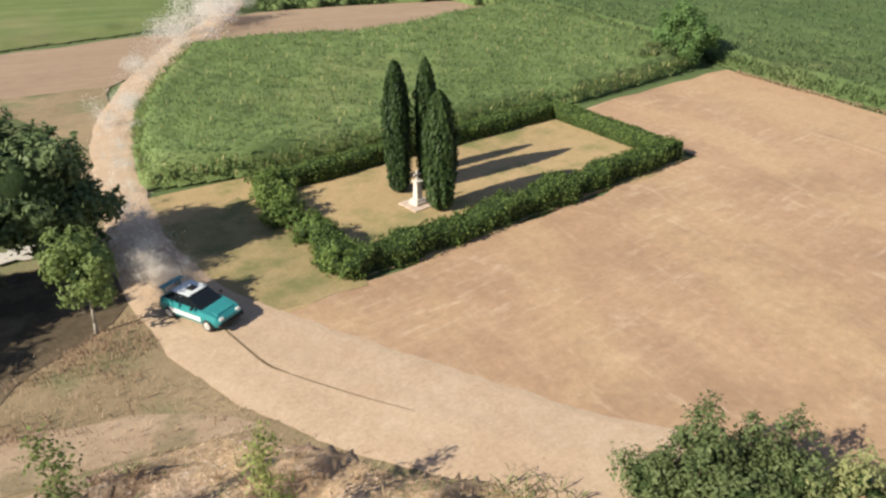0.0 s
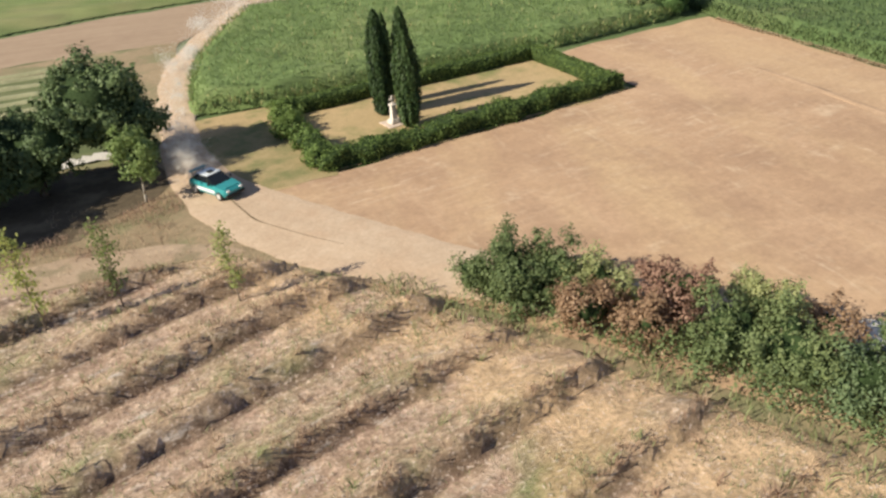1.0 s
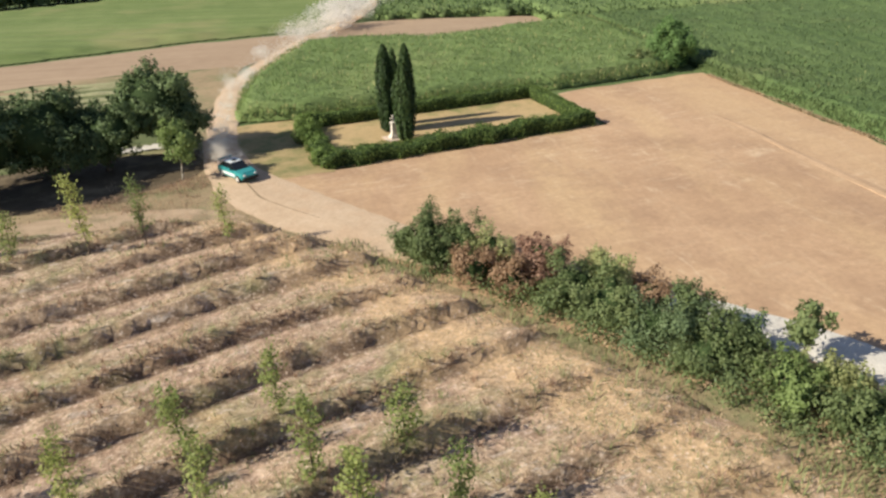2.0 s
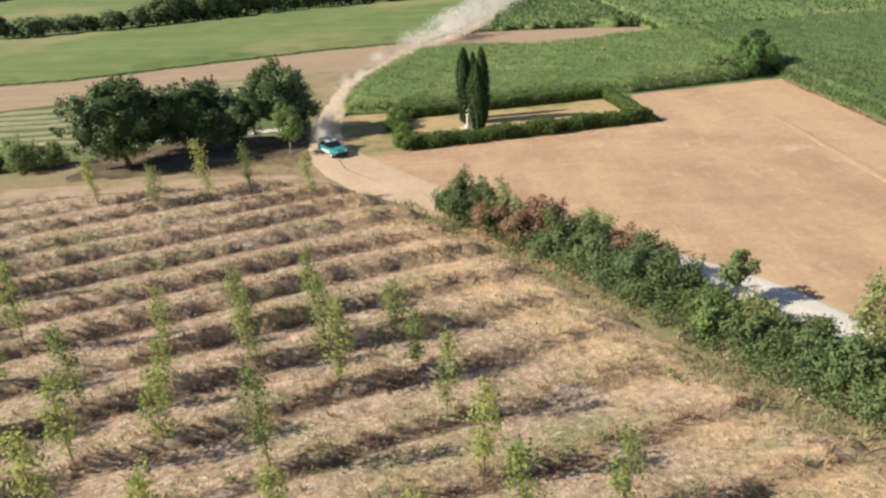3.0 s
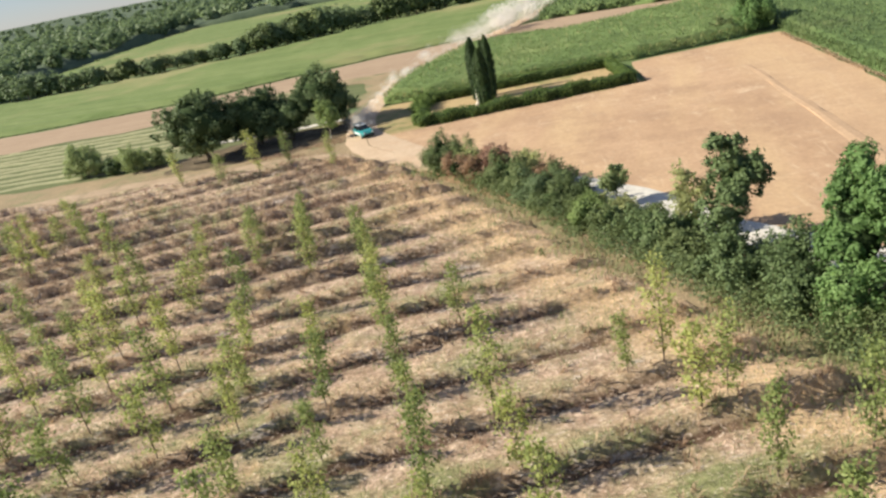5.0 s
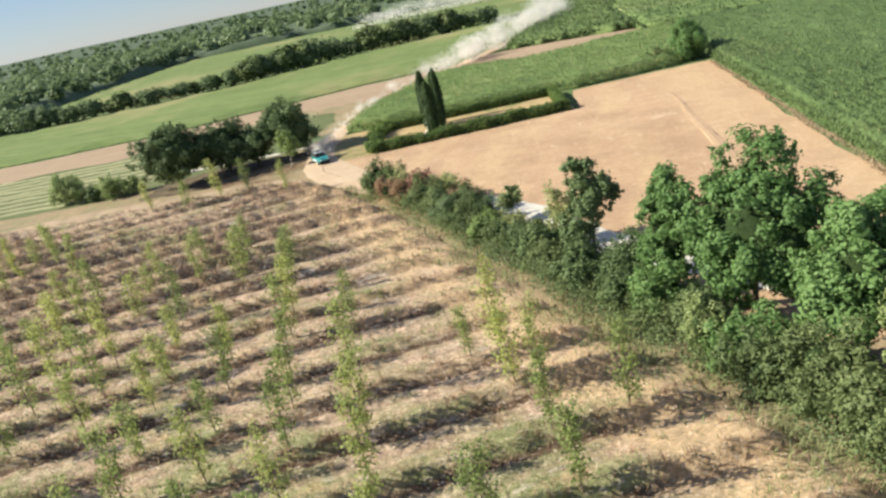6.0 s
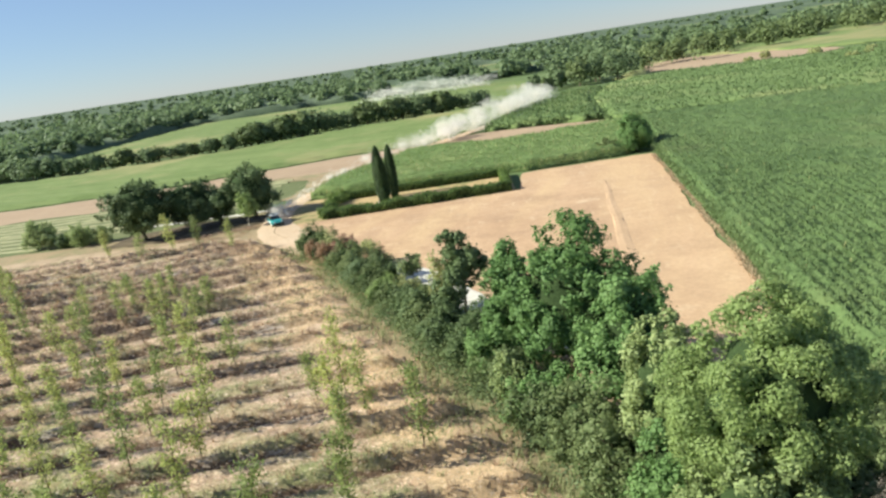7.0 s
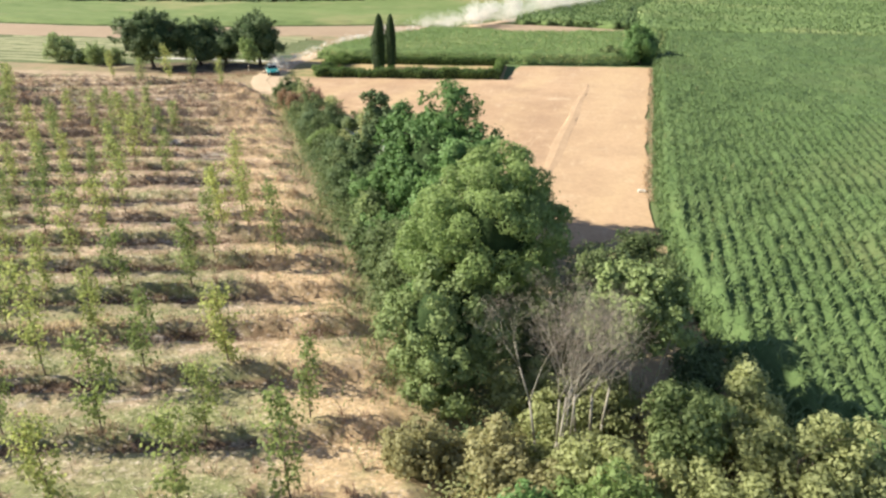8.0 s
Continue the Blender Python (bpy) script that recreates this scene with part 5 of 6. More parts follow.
# ---------------------------------------------------------------- the hedgerow
S1, S2, S3 = "dense green shrub in the hedgerow", "withered brown shrub in the hedgerow", "reddish-brown shrub in the hedgerow"
HB = [  # x, y, radius, height, leaves, label
    (14.9, 9.7, 1.4, 4.0, L_green, "tall pointed green shrub at the hedgerow's end"), (13.7, 10.6, 1.1, 2.5, L_green, S1), (15.3, 7.6, 1.7, 3.2, L_green, S1), (16.9, 8.2, 1.5, 3.3, L_green, S1),
    (17.2, 5.0, 1.5, 3.3, L_rust, S2), (18.6, 6.2, 1.3, 3.5, L_olive, "olive green shrub in the hedgerow"), (18.6, 3.2, 1.3, 2.8, L_rust, S2), (20.3, 3.7, 1.6, 4.5, L_red, S3), (20.4, 0.8, 1.6, 3.2, L_green, S1),
    (21.6, -1.6, 1.7, 3.6, L_green, S1), (23.0, 0.6, 1.5, 3.3, L_olive, "olive green shrub in the hedgerow"), (23.2, -4.0, 1.7, 3.4, L_grey, S1), (24.6, -1.9, 1.4, 2.7, L_rust, S2), (25.4, -4.6, 1.5, 3.0, L_green, S1),
    (24.6, -7.2, 1.7, 3.2, L_green, S1), (26.6, -7.0, 1.3, 2.3, L_oak, "dark green shrub in the hedgerow"), (26.2, -10.0, 1.6, 2.3, L_light, "pale green shrub in the hedgerow"), (28.3, -10.8, 1.4, 2.0, L_olive, "olive green shrub in the hedgerow"),
    (27.9, -13.2, 1.6, 2.4, L_green, S1), (30.0, -14.0, 1.5, 2.1, L_green, S1), (29.4, -16.6, 1.7, 2.5, L_oak, "dark green shrub in the hedgerow"), (31.6, -17.0, 1.5, 2.3, L_oak, "dark green shrub in the hedgerow"), (30.8, -19.6, 1.6, 2.4, L_green, S1),
    (33.0, -21.4, 1.8, 3.4, L_oak, "dark green shrub in the hedgerow"), (32.3, -23.4, 1.6, 2.9, L_oak, "dark green shrub in the hedgerow"), (35.0, -23.6, 1.7, 3.6, L_oak, "dark green shrub in the hedgerow"), (34.2, -26.6, 1.8, 3.4, L_oak, "dark green shrub in the hedgerow"),
    (36.0, -29.4, 1.9, 4.0, L_acacia, "bright green shrub under a locust tree"), (37.2, -32.4, 1.9, 3.6, L_green, S1), (39.2, -35.4, 2.0, 4.0, L_acacia, "bright green shrub under a locust tree"), (38.9, -38.4, 1.8, 3.2, L_green, S1),
    (40.9, -40.6, 2.0, 4.4, L_green, S1), (41.6, -43.4, 1.9, 3.8, L_green, S1), (43.2, -45.6, 2.0, 4.6, L_acacia, "bright green shrub under a pale tree"), (50.6, -45.6, 1.9, 3.2, L_green, "olive green shrub in the hedgerow"),
    (53.6, -44.0, 2.0, 3.2, L_green, S1), (55.3, -54.7, 1.7, 4.2, L_yellow, "bright yellow-green shrub at the maize field's edge"), (57.5, -54.5, 1.8, 4.3, L_olive, "pale yellow-green shrub at the maize field's edge"),
    (51.9, -59.6, 1.5, 4.2, L_light, "pale green shrub in the hedgerow"), (59.4, -56.6, 1.9, 4.1, L_olive, "pale yellow-green shrub at the maize field's edge"), (51.4, -57.8, 1.6, 2.8, L_olive, "olive green shrub in the hedgerow"),
    (37.0, -34.3, 0.9, 4.3, L_yellow, "bright yellow-green bush in the hedgerow"), (49.0, -48.0, 1.8, 3.0, L_green, S1), (49.4, -53.0, 1.7, 3.0, L_olive, "olive green shrub in the hedgerow"), (51.8, -52.8, 1.6, 2.8, L_olive, "pale dry bush at the hedgerow's foot"), (50.4, -56.2, 1.4, 2.2, L_olive, "olive green shrub in the hedgerow"), (56.4, -49.8, 1.5, 2.0, L_green, S1), (51.4, -43.4, 1.7, 2.4, L_green, S1), (54.4, -41.6, 1.6, 2.4, L_green, S1), (56.2, -37.6, 1.5, 2.0, L_green, S1), (52.2, -38.6, 1.8, 2.6, L_green, S1), (55.2, -33.4, 1.4, 1.6, L_green, S1),
    (47.2, -56.8, 1.2, 2.8, L_straw, "straw-coloured dry bush at the hedgerow's foot"), (48.4, -58.4, 1.2, 2.5, L_straw, "straw-coloured dry bush at the hedgerow's foot"), (44.9, -56.7, 1.3, 2.7, L_straw, "straw-coloured dry bush at the hedgerow's foot"), (57.2, -47.2, 1.3, 1.8, L_green, S1), (49.6, -58.8, 1.4, 2.6, L_straw, "pale dry bush at the hedgerow's foot"), (56.0, -58.2, 1.6, 3.0, L_olive, "pale green shrub at the maize field's edge"), (53.0, -58.4, 1.5, 2.8, L_olive, "olive green shrub in the hedgerow"),
    (47.2, -60.4, 1.3, 2.2, L_straw, "pale dry bush at the hedgerow's foot"), (53.2, -61.2, 1.9, 3.4, L_olive, "olive green shrub in the hedgerow"), (57.6, -64.4, 2.2, 3.6, L_olive, "olive green shrub in the hedgerow"), (50.8, -63.8, 1.8, 3.4, L_olive, "olive green shrub in the hedgerow"), (61.0, -56.2, 1.4, 2.4, L_olive, "olive green shrub in the hedgerow"),
    (55.6, -61.6, 2.2, 3.8, L_olive, "olive green shrub in the hedgerow"), (49.4, -60.6, 1.4, 3.2, L_acacia, "pale green shrub in the hedgerow"), (47.2, -57.0, 1.2, 1.9, L_straw, "pale dry bush at the hedgerow's foot"), (60.8, -62.6, 2.2, 3.2, L_olive, "pale green shrub at the maize field's edge"),
]
for i, (x, y, r, h, mat, label) in enumerate(HB):
    bush("shrub", label, x, y, r, h, mat, 200 + i, leaf=0.12 if y < -50 else 0.092 if y > -9 else 0.112, dens=1.3 if y < -50 else 1.3 if y > -9 else 1.0, core=0.35 if y < -50 else 0.55, puffy=y < -50 and mat in (L_light, L_olive, L_straw, L_yellow))


def undergrowth(label, stretch, count, mat, seed, tall):
    """Brambles and low scrub that join the shrubs of the hedgerow."""
    rng = np.random.default_rng(seed)
    P = np.array(HEDGEROW, float)
    L = np.concatenate([[0], np.cumsum(np.linalg.norm(np.diff(P, axis=0), axis=1))])
    n = count // 55
    s = rng.uniform(*stretch, n)
    c = np.column_stack([np.interp(s, L, P[:, k]) for k in (0, 1)])
    d = unit(np.column_stack([np.interp(s + 0.5, L, P[:, k]) - np.interp(s - 0.5, L, P[:, k]) for k in (0, 1)]))
    w = rng.uniform(0.5, 4.6, n)
    c += np.column_stack([-d[:, 1], d[:, 0]]) * w[:, None]
    h = tall * (0.35 + 0.9 * hash_noise(c[:, 0], c[:, 1], 0.35, seed)) * np.clip(0.45 + w / 2.5, 0, 1)
    k = np.repeat(np.arange(n), 55)
    q = unit(rng.normal(size=(len(k), 3)))
    pos = np.column_stack([c[k], h[k] * 0.55]) + q * (rng.uniform(0.2, 1.1, len(k)) ** 0.6)[:, None] * np.column_stack([0.55 + 0.1 * h[k], 0.55 + 0.1 * h[k], 0.5 * h[k] + 0.1])
    pos[:, 2] = np.maximum(pos[:, 2], 0.04)
    V, Q = cards(rng, pos, q + 0.8 * rng.normal(size=pos.shape) + np.array([0, 0, 0.3]), 0.09, 0.5)
    return tagged(put("undergrowth", raw_mesh("undergrowth", V, Q), mat), label, "undergrowth", kind="stuff")


undergrowth("green brambles and scrub at the foot of the hedgerow", (5.5, 72.0), 40000, L_green, 61, 2.0)
undergrowth("grey-green scrub filling the hedgerow", (12.0, 84.0), 24000, L_grey, 62, 1.5)
undergrowth("dry straw-coloured stalks in the hedgerow", (7.0, 84.0), 3000, L_weed_dry, 63, 1.0)


def scrub(label, poly, per_m2, mat, seed, tall):
    """Low scrub over a patch of ground: small mounds of leaves and stalks."""
    rng = np.random.default_rng(seed)
    c = scatter(rng, poly, per_m2)
    n = len(c)
    h = tall * (0.4 + 0.9 * hash_noise(c[:, 0], c[:, 1], 0.4, seed)) * rng.uniform(0.6, 1.2, n)
    k = np.repeat(np.arange(n), 60)
    q = unit(rng.normal(size=(len(k), 3)) + np.array([0, 0, 0.5]))
    pos = np.column_stack([c[k], h[k] * 0.5]) + q * (rng.uniform(0.4, 1.05, len(k)) ** 0.5)[:, None] * np.column_stack([0.5 + 0.15 * h[k], 0.5 + 0.15 * h[k], 0.5 * h[k]])
    pos[:, 2] = np.maximum(pos[:, 2], 0.04)
    V, Q = cards(rng, pos, q + 0.5 * rng.normal(size=pos.shape), 0.085, 0.5)
    return tagged(put("undergrowth", raw_mesh("undergrowth", V, Q), mat), label, "undergrowth", kind="stuff")


SCRUB = [(46.5, -53), (50, -51), (54, -50), (58.5, -52.5), (60.5, -57), (63, -66), (49, -67), (46, -60)]
scrub("olive green scrub between the shrubs", SCRUB, 0.9, L_olive, 64, 2.4)
scrub("straw-coloured dry scrub between the shrubs", SCRUB, 0.5, L_straw, 65, 2.0)
scrub("shaded green scrub behind the pale rounded tree", [(48.5, -46), (56, -46.5), (57, -40), (55.5, -33), (51, -33), (47, -41)], 0.7, L_green, 66, 1.8)
big_tree("small open-crowned tree beside the white track", 28.9, -8.2, 1.15, 3.4, 1.5, L_green, 31, n=1100, leaf=0.15, clump=0.4, n_clump=24, trunk=0.06, nl=4, core=0)
big_tree("small grey-green tree beside the white track", 32.2, -15.9, 1.3, 4.6, 1.0, L_olive, 30, n=1800, leaf=0.14, clump=0.42, n_clump=36, trunk=0.07, nl=4, core=0)
tree("tree", "dark tree with an uneven open crown above the hedgerow", "tree", 34.0, -19.0, [(0, 0, 4.4, 1.5, 1.5, 1.9), (-0.2, 0.3, 6.3, 1.1, 1.1, 1.1), (1.7, 0.4, 4.6, 0.8, 0.8, 0.7), (-0.9, -0.5, 3.0, 1.2, 1.2, 1.2), (0.8, -0.3, 5.5, 0.9, 0.9, 0.9)],
     L_oak, 80, 0.42, 9000, 0.14, 7.4, 0.16, 32, floor=1.2, fill=0.35, core=0.4)
tree("tree", "pointed green tree with a dense leafy crown", "tree", 37.5, -26.5, [(0, 0, 2.7, 1.9, 1.9, 2.3), (0, 0, 5.2, 1.4, 1.4, 2.0), (0, 0.1, 7.2, 0.8, 0.8, 1.1)], L_acacia, 150, 0.42, 13000, 0.135, 7.9, 0.18, 33)
tree("locust_tree", "large bright green locust tree with feathery foliage", "tree", 41.2, -30.0, [(0, 0, 5.2, 3.4, 3.4, 3.2), (0.5, 0.2, 8.4, 2.1, 2.1, 2.0), (-2.4, 1.0, 6.2, 1.8, 1.8, 2.0), (2.6, -1.0, 5.8, 2.0, 2.0, 2.0), (1.6, -2.4, 3.9, 2.2, 2.2, 2.2), (-1.2, -2.0, 3.6, 2.0, 2.0, 2.2), (4.0, 0.4, 4.6, 1.1, 1.1, 0.9)],
     L_acacia, 380, 0.55, 30000, 0.152, 10.5, 0.3, 34)
tree("locust_tree", "green locust tree merging with a taller one", "tree", 43.8, -36.6, [(0, 0, 4.6, 2.6, 2.6, 3.0), (0.4, 0.3, 6.9, 1.7, 1.7, 1.7), (-1.5, -1.2, 3.2, 1.7, 1.7, 1.8)], L_acacia, 200, 0.52, 20000, 0.135, 8.4, 0.24, 35)
tree("tree", "rounded pale green tree with a crown of many puffy clumps", "tree", 46.4, -48.8, [(0, 0, 6.7, 3.4, 3.4, 3.5), (0.2, 0.5, 9.0, 2.3, 2.3, 1.9), (-1.7, -0.8, 7.0, 1.9, 1.9, 2.3), (1.8, 0.2, 7.0, 1.9, 1.9, 2.3), (0.2, -1.7, 7.8, 1.9, 1.9, 2.2)],
     L_light, 210, 0.58, 62000, 0.086, 10.3, 0.3, 36, floor=1.5, fill=0.04, puffy=True)
tree("tree", "yellow-green tree beside a pale rounded one", "tree", 44.2, -42.0, [(0, 0, 4.6, 1.9, 1.9, 2.6), (0.3, 0.2, 6.6, 1.4, 1.4, 1.4), (-0.8, -0.6, 3.4, 1.4, 1.4, 1.8), (0.9, -0.7, 4.6, 1.3, 1.3, 1.6)], L_yellow, 170, 0.40, 18000, 0.115, 8.1, 0.16, 39, floor=1.0)
tree("tree", "olive green tree in front of a pale rounded one", "tree", 45.0, -51.4, [(0, 0, 4.0, 2.6, 2.5, 2.6), (-1.3, 0.4, 3.2, 1.8, 1.8, 2.2), (0.4, -0.2, 5.7, 1.6, 1.6, 1.4), (1.5, 0.5, 3.9, 1.7, 1.7, 2.0), (0.2, -0.8, 2.0, 2.0, 2.0, 1.8)], L_yellow, 280, 0.40, 27000, 0.111, 7.3, 0.2, 37, floor=0.4)
tree("tree", "small yellow-green tree with leaning grey stems", "tree", 53.0, -52.0, [(0, 0, 5.6, 1.9, 1.8, 1.9), (-0.9, 0.3, 4.9, 1.4, 1.4, 1.5), (0.5, -0.2, 6.5, 1.2, 1.2, 1.0), (1.2, 0.2, 4.8, 1.1, 1.1, 1.1)], L_yellow, 170, 0.38, 17000, 0.12, 7.4, 0.1, 38, stems=4, spread=0.7, floor=3.0, bark=M_pale_bark, fill=0.35, core=0)


def bare_shrub(x, y, h, seed, label, stems=6):
    """A leafless grey shrub: long pale forked stems and a haze of fine twigs above."""
    rng = np.random.default_rng(seed)
    ob = thing("bare_shrub", x, y, 0, label, "shrub", "leafless shrubs of the hedgerow")
    tips = []
    for s in range(stems):
        bm = bmesh.new()
        q = Vector((rng.uniform(-0.8, 0.8), rng.uniform(-0.5, 0.5), -0.1))
        d = Vector((q.x * 0.12 + rng.uniform(-0.1, 0.1), q.y * 0.2 + rng.uniform(-0.1, 0.1), 1)).normalized()
        stack = [(q, d, rng.uniform(0.045, 0.075), 0)]
        while stack:
            p, d, r, k = stack.pop()
            ln = h * (0.44, 0.17, 0.13, 0.11, 0.09)[k] * rng.uniform(0.85, 1.15)
            e = p + d * ln
            if k == 0:
                mid = p.lerp(e, 0.5) + Vector((rng.uniform(-0.12, 0.12), rng.uniform(-0.12, 0.12), 0))
                tube(bm, p, mid, r, r * 0.85, 6)
                tube(bm, mid, e, r * 0.85, r * 0.7, 6)
            else:
                tube(bm, p, e, r, r * 0.65, 4)
            tips.append(e)
            if k < 4:
                for _ in range(2 if k else 3):
                    dd = (d + Vector((rng.uniform(-0.5, 0.5), rng.uniform(-0.5, 0.5), rng.uniform(0.0, 0.3)))).normalized()
                    stack.append((e, dd, r * 0.55, k + 1))
        part("stem", bm, M_pale_bark, ob, smooth=True)
    T = np.array(tips)
    T = T[T[:, 2] > h * 0.5]
    k = rng.choice(len(T), 3600)
    P = T[k] + rng.normal(0, 0.26, (len(k), 3))
    V, Q = cards(rng, P, rng.normal(size=P.shape), 0.2, 0.022)
    tagged(put("fine_growth", raw_mesh("fine_growth", V, Q), L_twig, ob), "haze of fine grey-brown twigs", kind="stuff")
    return ob


bare_shrub(49.6, -56.0, 8.6, 5, "leafless grey shrub with long pale forked stems")
bare_shrub(51.3, -54.8, 7.6, 6, "leafless grey shrub with a few leaning stems", 4)

# ---------------------------------------------------------------- plantation saplings


def sapling(seed, h, r, base, lean):
    rng = np.random.default_rng(seed)
    ob = thing("sapling", 0, 0, 0, "slender young poplar with yellow-green leaves", "young tree", "saplings of the plantation")
    bm = bmesh.new()
    q = Vector((0, 0, -0.1))
    for i in range(5):
        w = Vector((lean * (i + 1) / 5 * h + rng.uniform(-0.03, 0.03), rng.uniform(-0.03, 0.03), h * (i + 1) / 5))
        tube(bm, q, w, 0.045 * (1 - i * 0.17), 0.045 * (1 - (i + 1) * 0.17), 6)
        q = w
    n_side = 22
    tw = bmesh.new()
    tips = []
    for i in range(n_side):
        z = base + (h - base) * (i + 0.5) / n_side
        a = rng.uniform(0, 6.28)
        k = r * (0.5 + 0.6 * math.sin(math.pi * min(1, (z - base) / (h - base) * 0.9 + 0.1)))
        s = Vector((lean * z, 0, z))
        e = s + Vector((math.cos(a) * k, math.sin(a) * k, 0.55 * k + 0.1))
        tube(tw, s, e, 0.014, 0.005, 4)
        tips.append((s, e))
    part("trunk", bm, M_bark, ob, smooth=True)
    tagged(part("fine_growth", tw, M_bark, ob), kind="stuff")
    P = []
    for s, e in tips:
        n = 32
        t = rng.uniform(0.15, 1.15, n)[:, None]
        P.append(np.array(s) * (1 - t) + np.array(e) * t + rng.normal(0, 0.10 + 0.14 * r, (n, 3)))
    P = np.concatenate(P)
    N = P - np.array([0, 0, 1.0]) * P[:, 2:] + 0.5 * rng.normal(size=P.shape) + np.array([0, 0, 0.3])
    V, Q = cards(rng, P, N, 0.088, 0.62)
    put("leaves", raw_mesh("leaves", V, Q), L_poplar, ob)
    return ob


KINDS = [sapling(51, 4.8, 0.58, 1.0, 0.01), sapling(52, 5.4, 0.60, 1.2, -0.02), sapling(53, 4.4, 0.55, 0.9, 0.02), sapling(54, 5.0, 0.48, 1.3, 0.0), sapling(55, 3.7, 0.62, 0.6, 0.03), sapling(56, 4.2, 0.66, 0.9, -0.03)]
# the saplings stand on the strips, one every 4.2 m; which of them have grown, strip by strip
GROWN = {-2: (7, 8, 9, 10), -1: (6, 7, 8, 9, 10), 0: (5, 6, 7, 8, 9), 1: (4, 5, 6, 7), 2: (4, 5, 6, 7, 8), 3: (3, 4, 5, 6, 8, 9), 4: (3, 4, 5, 6, 8), 5: (3, 4, 5, 6, 8),
         6: (1, 2, 3, 4, 5), 7: (0, 1, 2, 3, 4, 5, 6), 8: (0, 1, 2, 3, 5), 9: (0, 1, 3, 5), 10: (0, 1, 2, 4, 5), 11: (0, 1, 2, 3, 4, 5), 12: (0, 2, 3, 4), 13: (0,)}
rng_s = np.random.default_rng(77)
places = []
for n in range(-2, 18):
    for j in range(-14, 11):
        u = -14.0 + 4.19 * j
        v = strip_place(u, n + 0.1)
        x, y = to_xy(u, v, ROW_ANGLE)
        open_west = 0 if n >= 6 else (n - 6) // 2 + 3
        if j < open_west:
            if rng_s.random() > (0.72 if n < 14 else 0.5):
                continue
        elif j not in GROWN.get(n, ()):
            continue
        if inside(PLANTATION, np.array([x]), np.array([y]))[0] and y < 22.5:
            places.append((u + rng_s.normal(0, 0.15), v + rng_s.normal(0, 0.1)))
# the last row, along the farm track, a pair by the verge, and low ones near the road
for x, y in ((-16.7, 20.8), (-11.0, 18.8), (-6.3, 18.6), (-2.6, 18.6), (2.9, 16.0), (24.5, -31.3), (28.2, -34.2)):
    places.append(to_uv(x, y, ROW_ANGLE))
for i, (u, v) in enumerate(places):
    x, y = to_xy(u, v, ROW_ANGLE)
    s = rng_s.uniform(0.82, 1.16)
    m = pose(x, y, 0.08, rng_s.uniform(-3, 3), rng_s.uniform(-3, 3), rng_s.uniform(0, 360)) @ Matrix.Diagonal((s, s, s * rng_s.uniform(0.9, 1.1), 1))
    if i < len(KINDS):
        KINDS[i].matrix_basis = m
    else:
        copy_thing(KINDS[int(rng_s.integers(len(KINDS)))], Matrix.Identity(4)).matrix_basis = m

# ---------------------------------------------------------------- far trees and woods


def far_tree_data(rng, x, y, h, r, n, leaf):
    d = unit(rng.normal(size=(n, 3)) + np.array([0, 0, 0.25]))
    k = rng.uniform(0.65, 1.05, n) * (0.8 + 0.3 * np.sin(3 * np.arctan2(d[:, 1], d[:, 0]) + x) * np.abs(d[:, 2]))
    P = np.array([x, y, h * 0.52]) + d * k[:, None] * np.array([r, r, h * 0.5])
    return cards(rng, P, 0.55 * d + 0.4 * rng.normal(size=(n, 3)) + np.array([0, 0, 0.5]), leaf, 0.8)


def tree_line():
    rng = np.random.default_rng(91)
    line = np.array([(-205, 208), (-140, 174), (-115, 164), (-79, 165), (-44, 173), (-5, 188), (38, 196)], float)
    L = np.concatenate([[0], np.cumsum(np.linalg.norm(np.diff(line, axis=0), axis=1))])
    kinds, sizes = [], []
    for s in np.arange(2, L[-1], 2.7):
        x, y = (np.interp(s, L, line[:, k]) + rng.normal(0, 1.0) for k in (0, 1))
        h = np.interp(x, [-190, -110, -80, -50, -40, 0, 38], [7.5, 6.8, 5.4, 5.0, 8.2, 8.4, 7.0]) * (rng.uniform(0.75, 1.12) if rng.random() < 0.75 else rng.uniform(0.4, 0.7))
        if len(kinds) < 6:
            ob = thing("tree", x, y, 0, "dark green field tree in a far tree line", "tree", "trees of the far tree line")
            V, Q = far_tree_data(rng, 0, 0, h, h * 0.6, 900, 0.38)
            bm = bmesh.new()
            tube(bm, (0, 0, -0.2), (0, 0, h * 0.6), 0.22, 0.1)
            part("trunk", bm, M_bark, ob)
            put("crown", raw_mesh("crown", V, Q), L_green if len(kinds) % 3 == 0 else L_grey, ob)
            kinds.append(ob)
            sizes.append(h)
        else:
            i = int(rng.integers(6))
            k = h / sizes[i]
            copy_thing(kinds[i], Matrix.Identity(4)).matrix_basis = pose(x, y, 0, 0, 0, rng.uniform(0, 360)) @ Matrix.Diagonal((k * 1.15, k * 1.15, k, 1))
    for x, y, k in ((64, 222, 1.5), (70, 232, 1.3), (78, 228, 1.6), (86, 238, 1.4), (94, 232, 1.5), (102, 246, 1.3), (72, 244, 1.7), (90, 252, 1.6), (60, 236, 1.2)):
        copy_thing(kinds[int(rng.integers(6))], Matrix.Identity(4)).matrix_basis = pose(x, y, 0, 0, 0, rng.uniform(0, 360)) @ Matrix.Diagonal((k, k, k, 1))


tree_line()


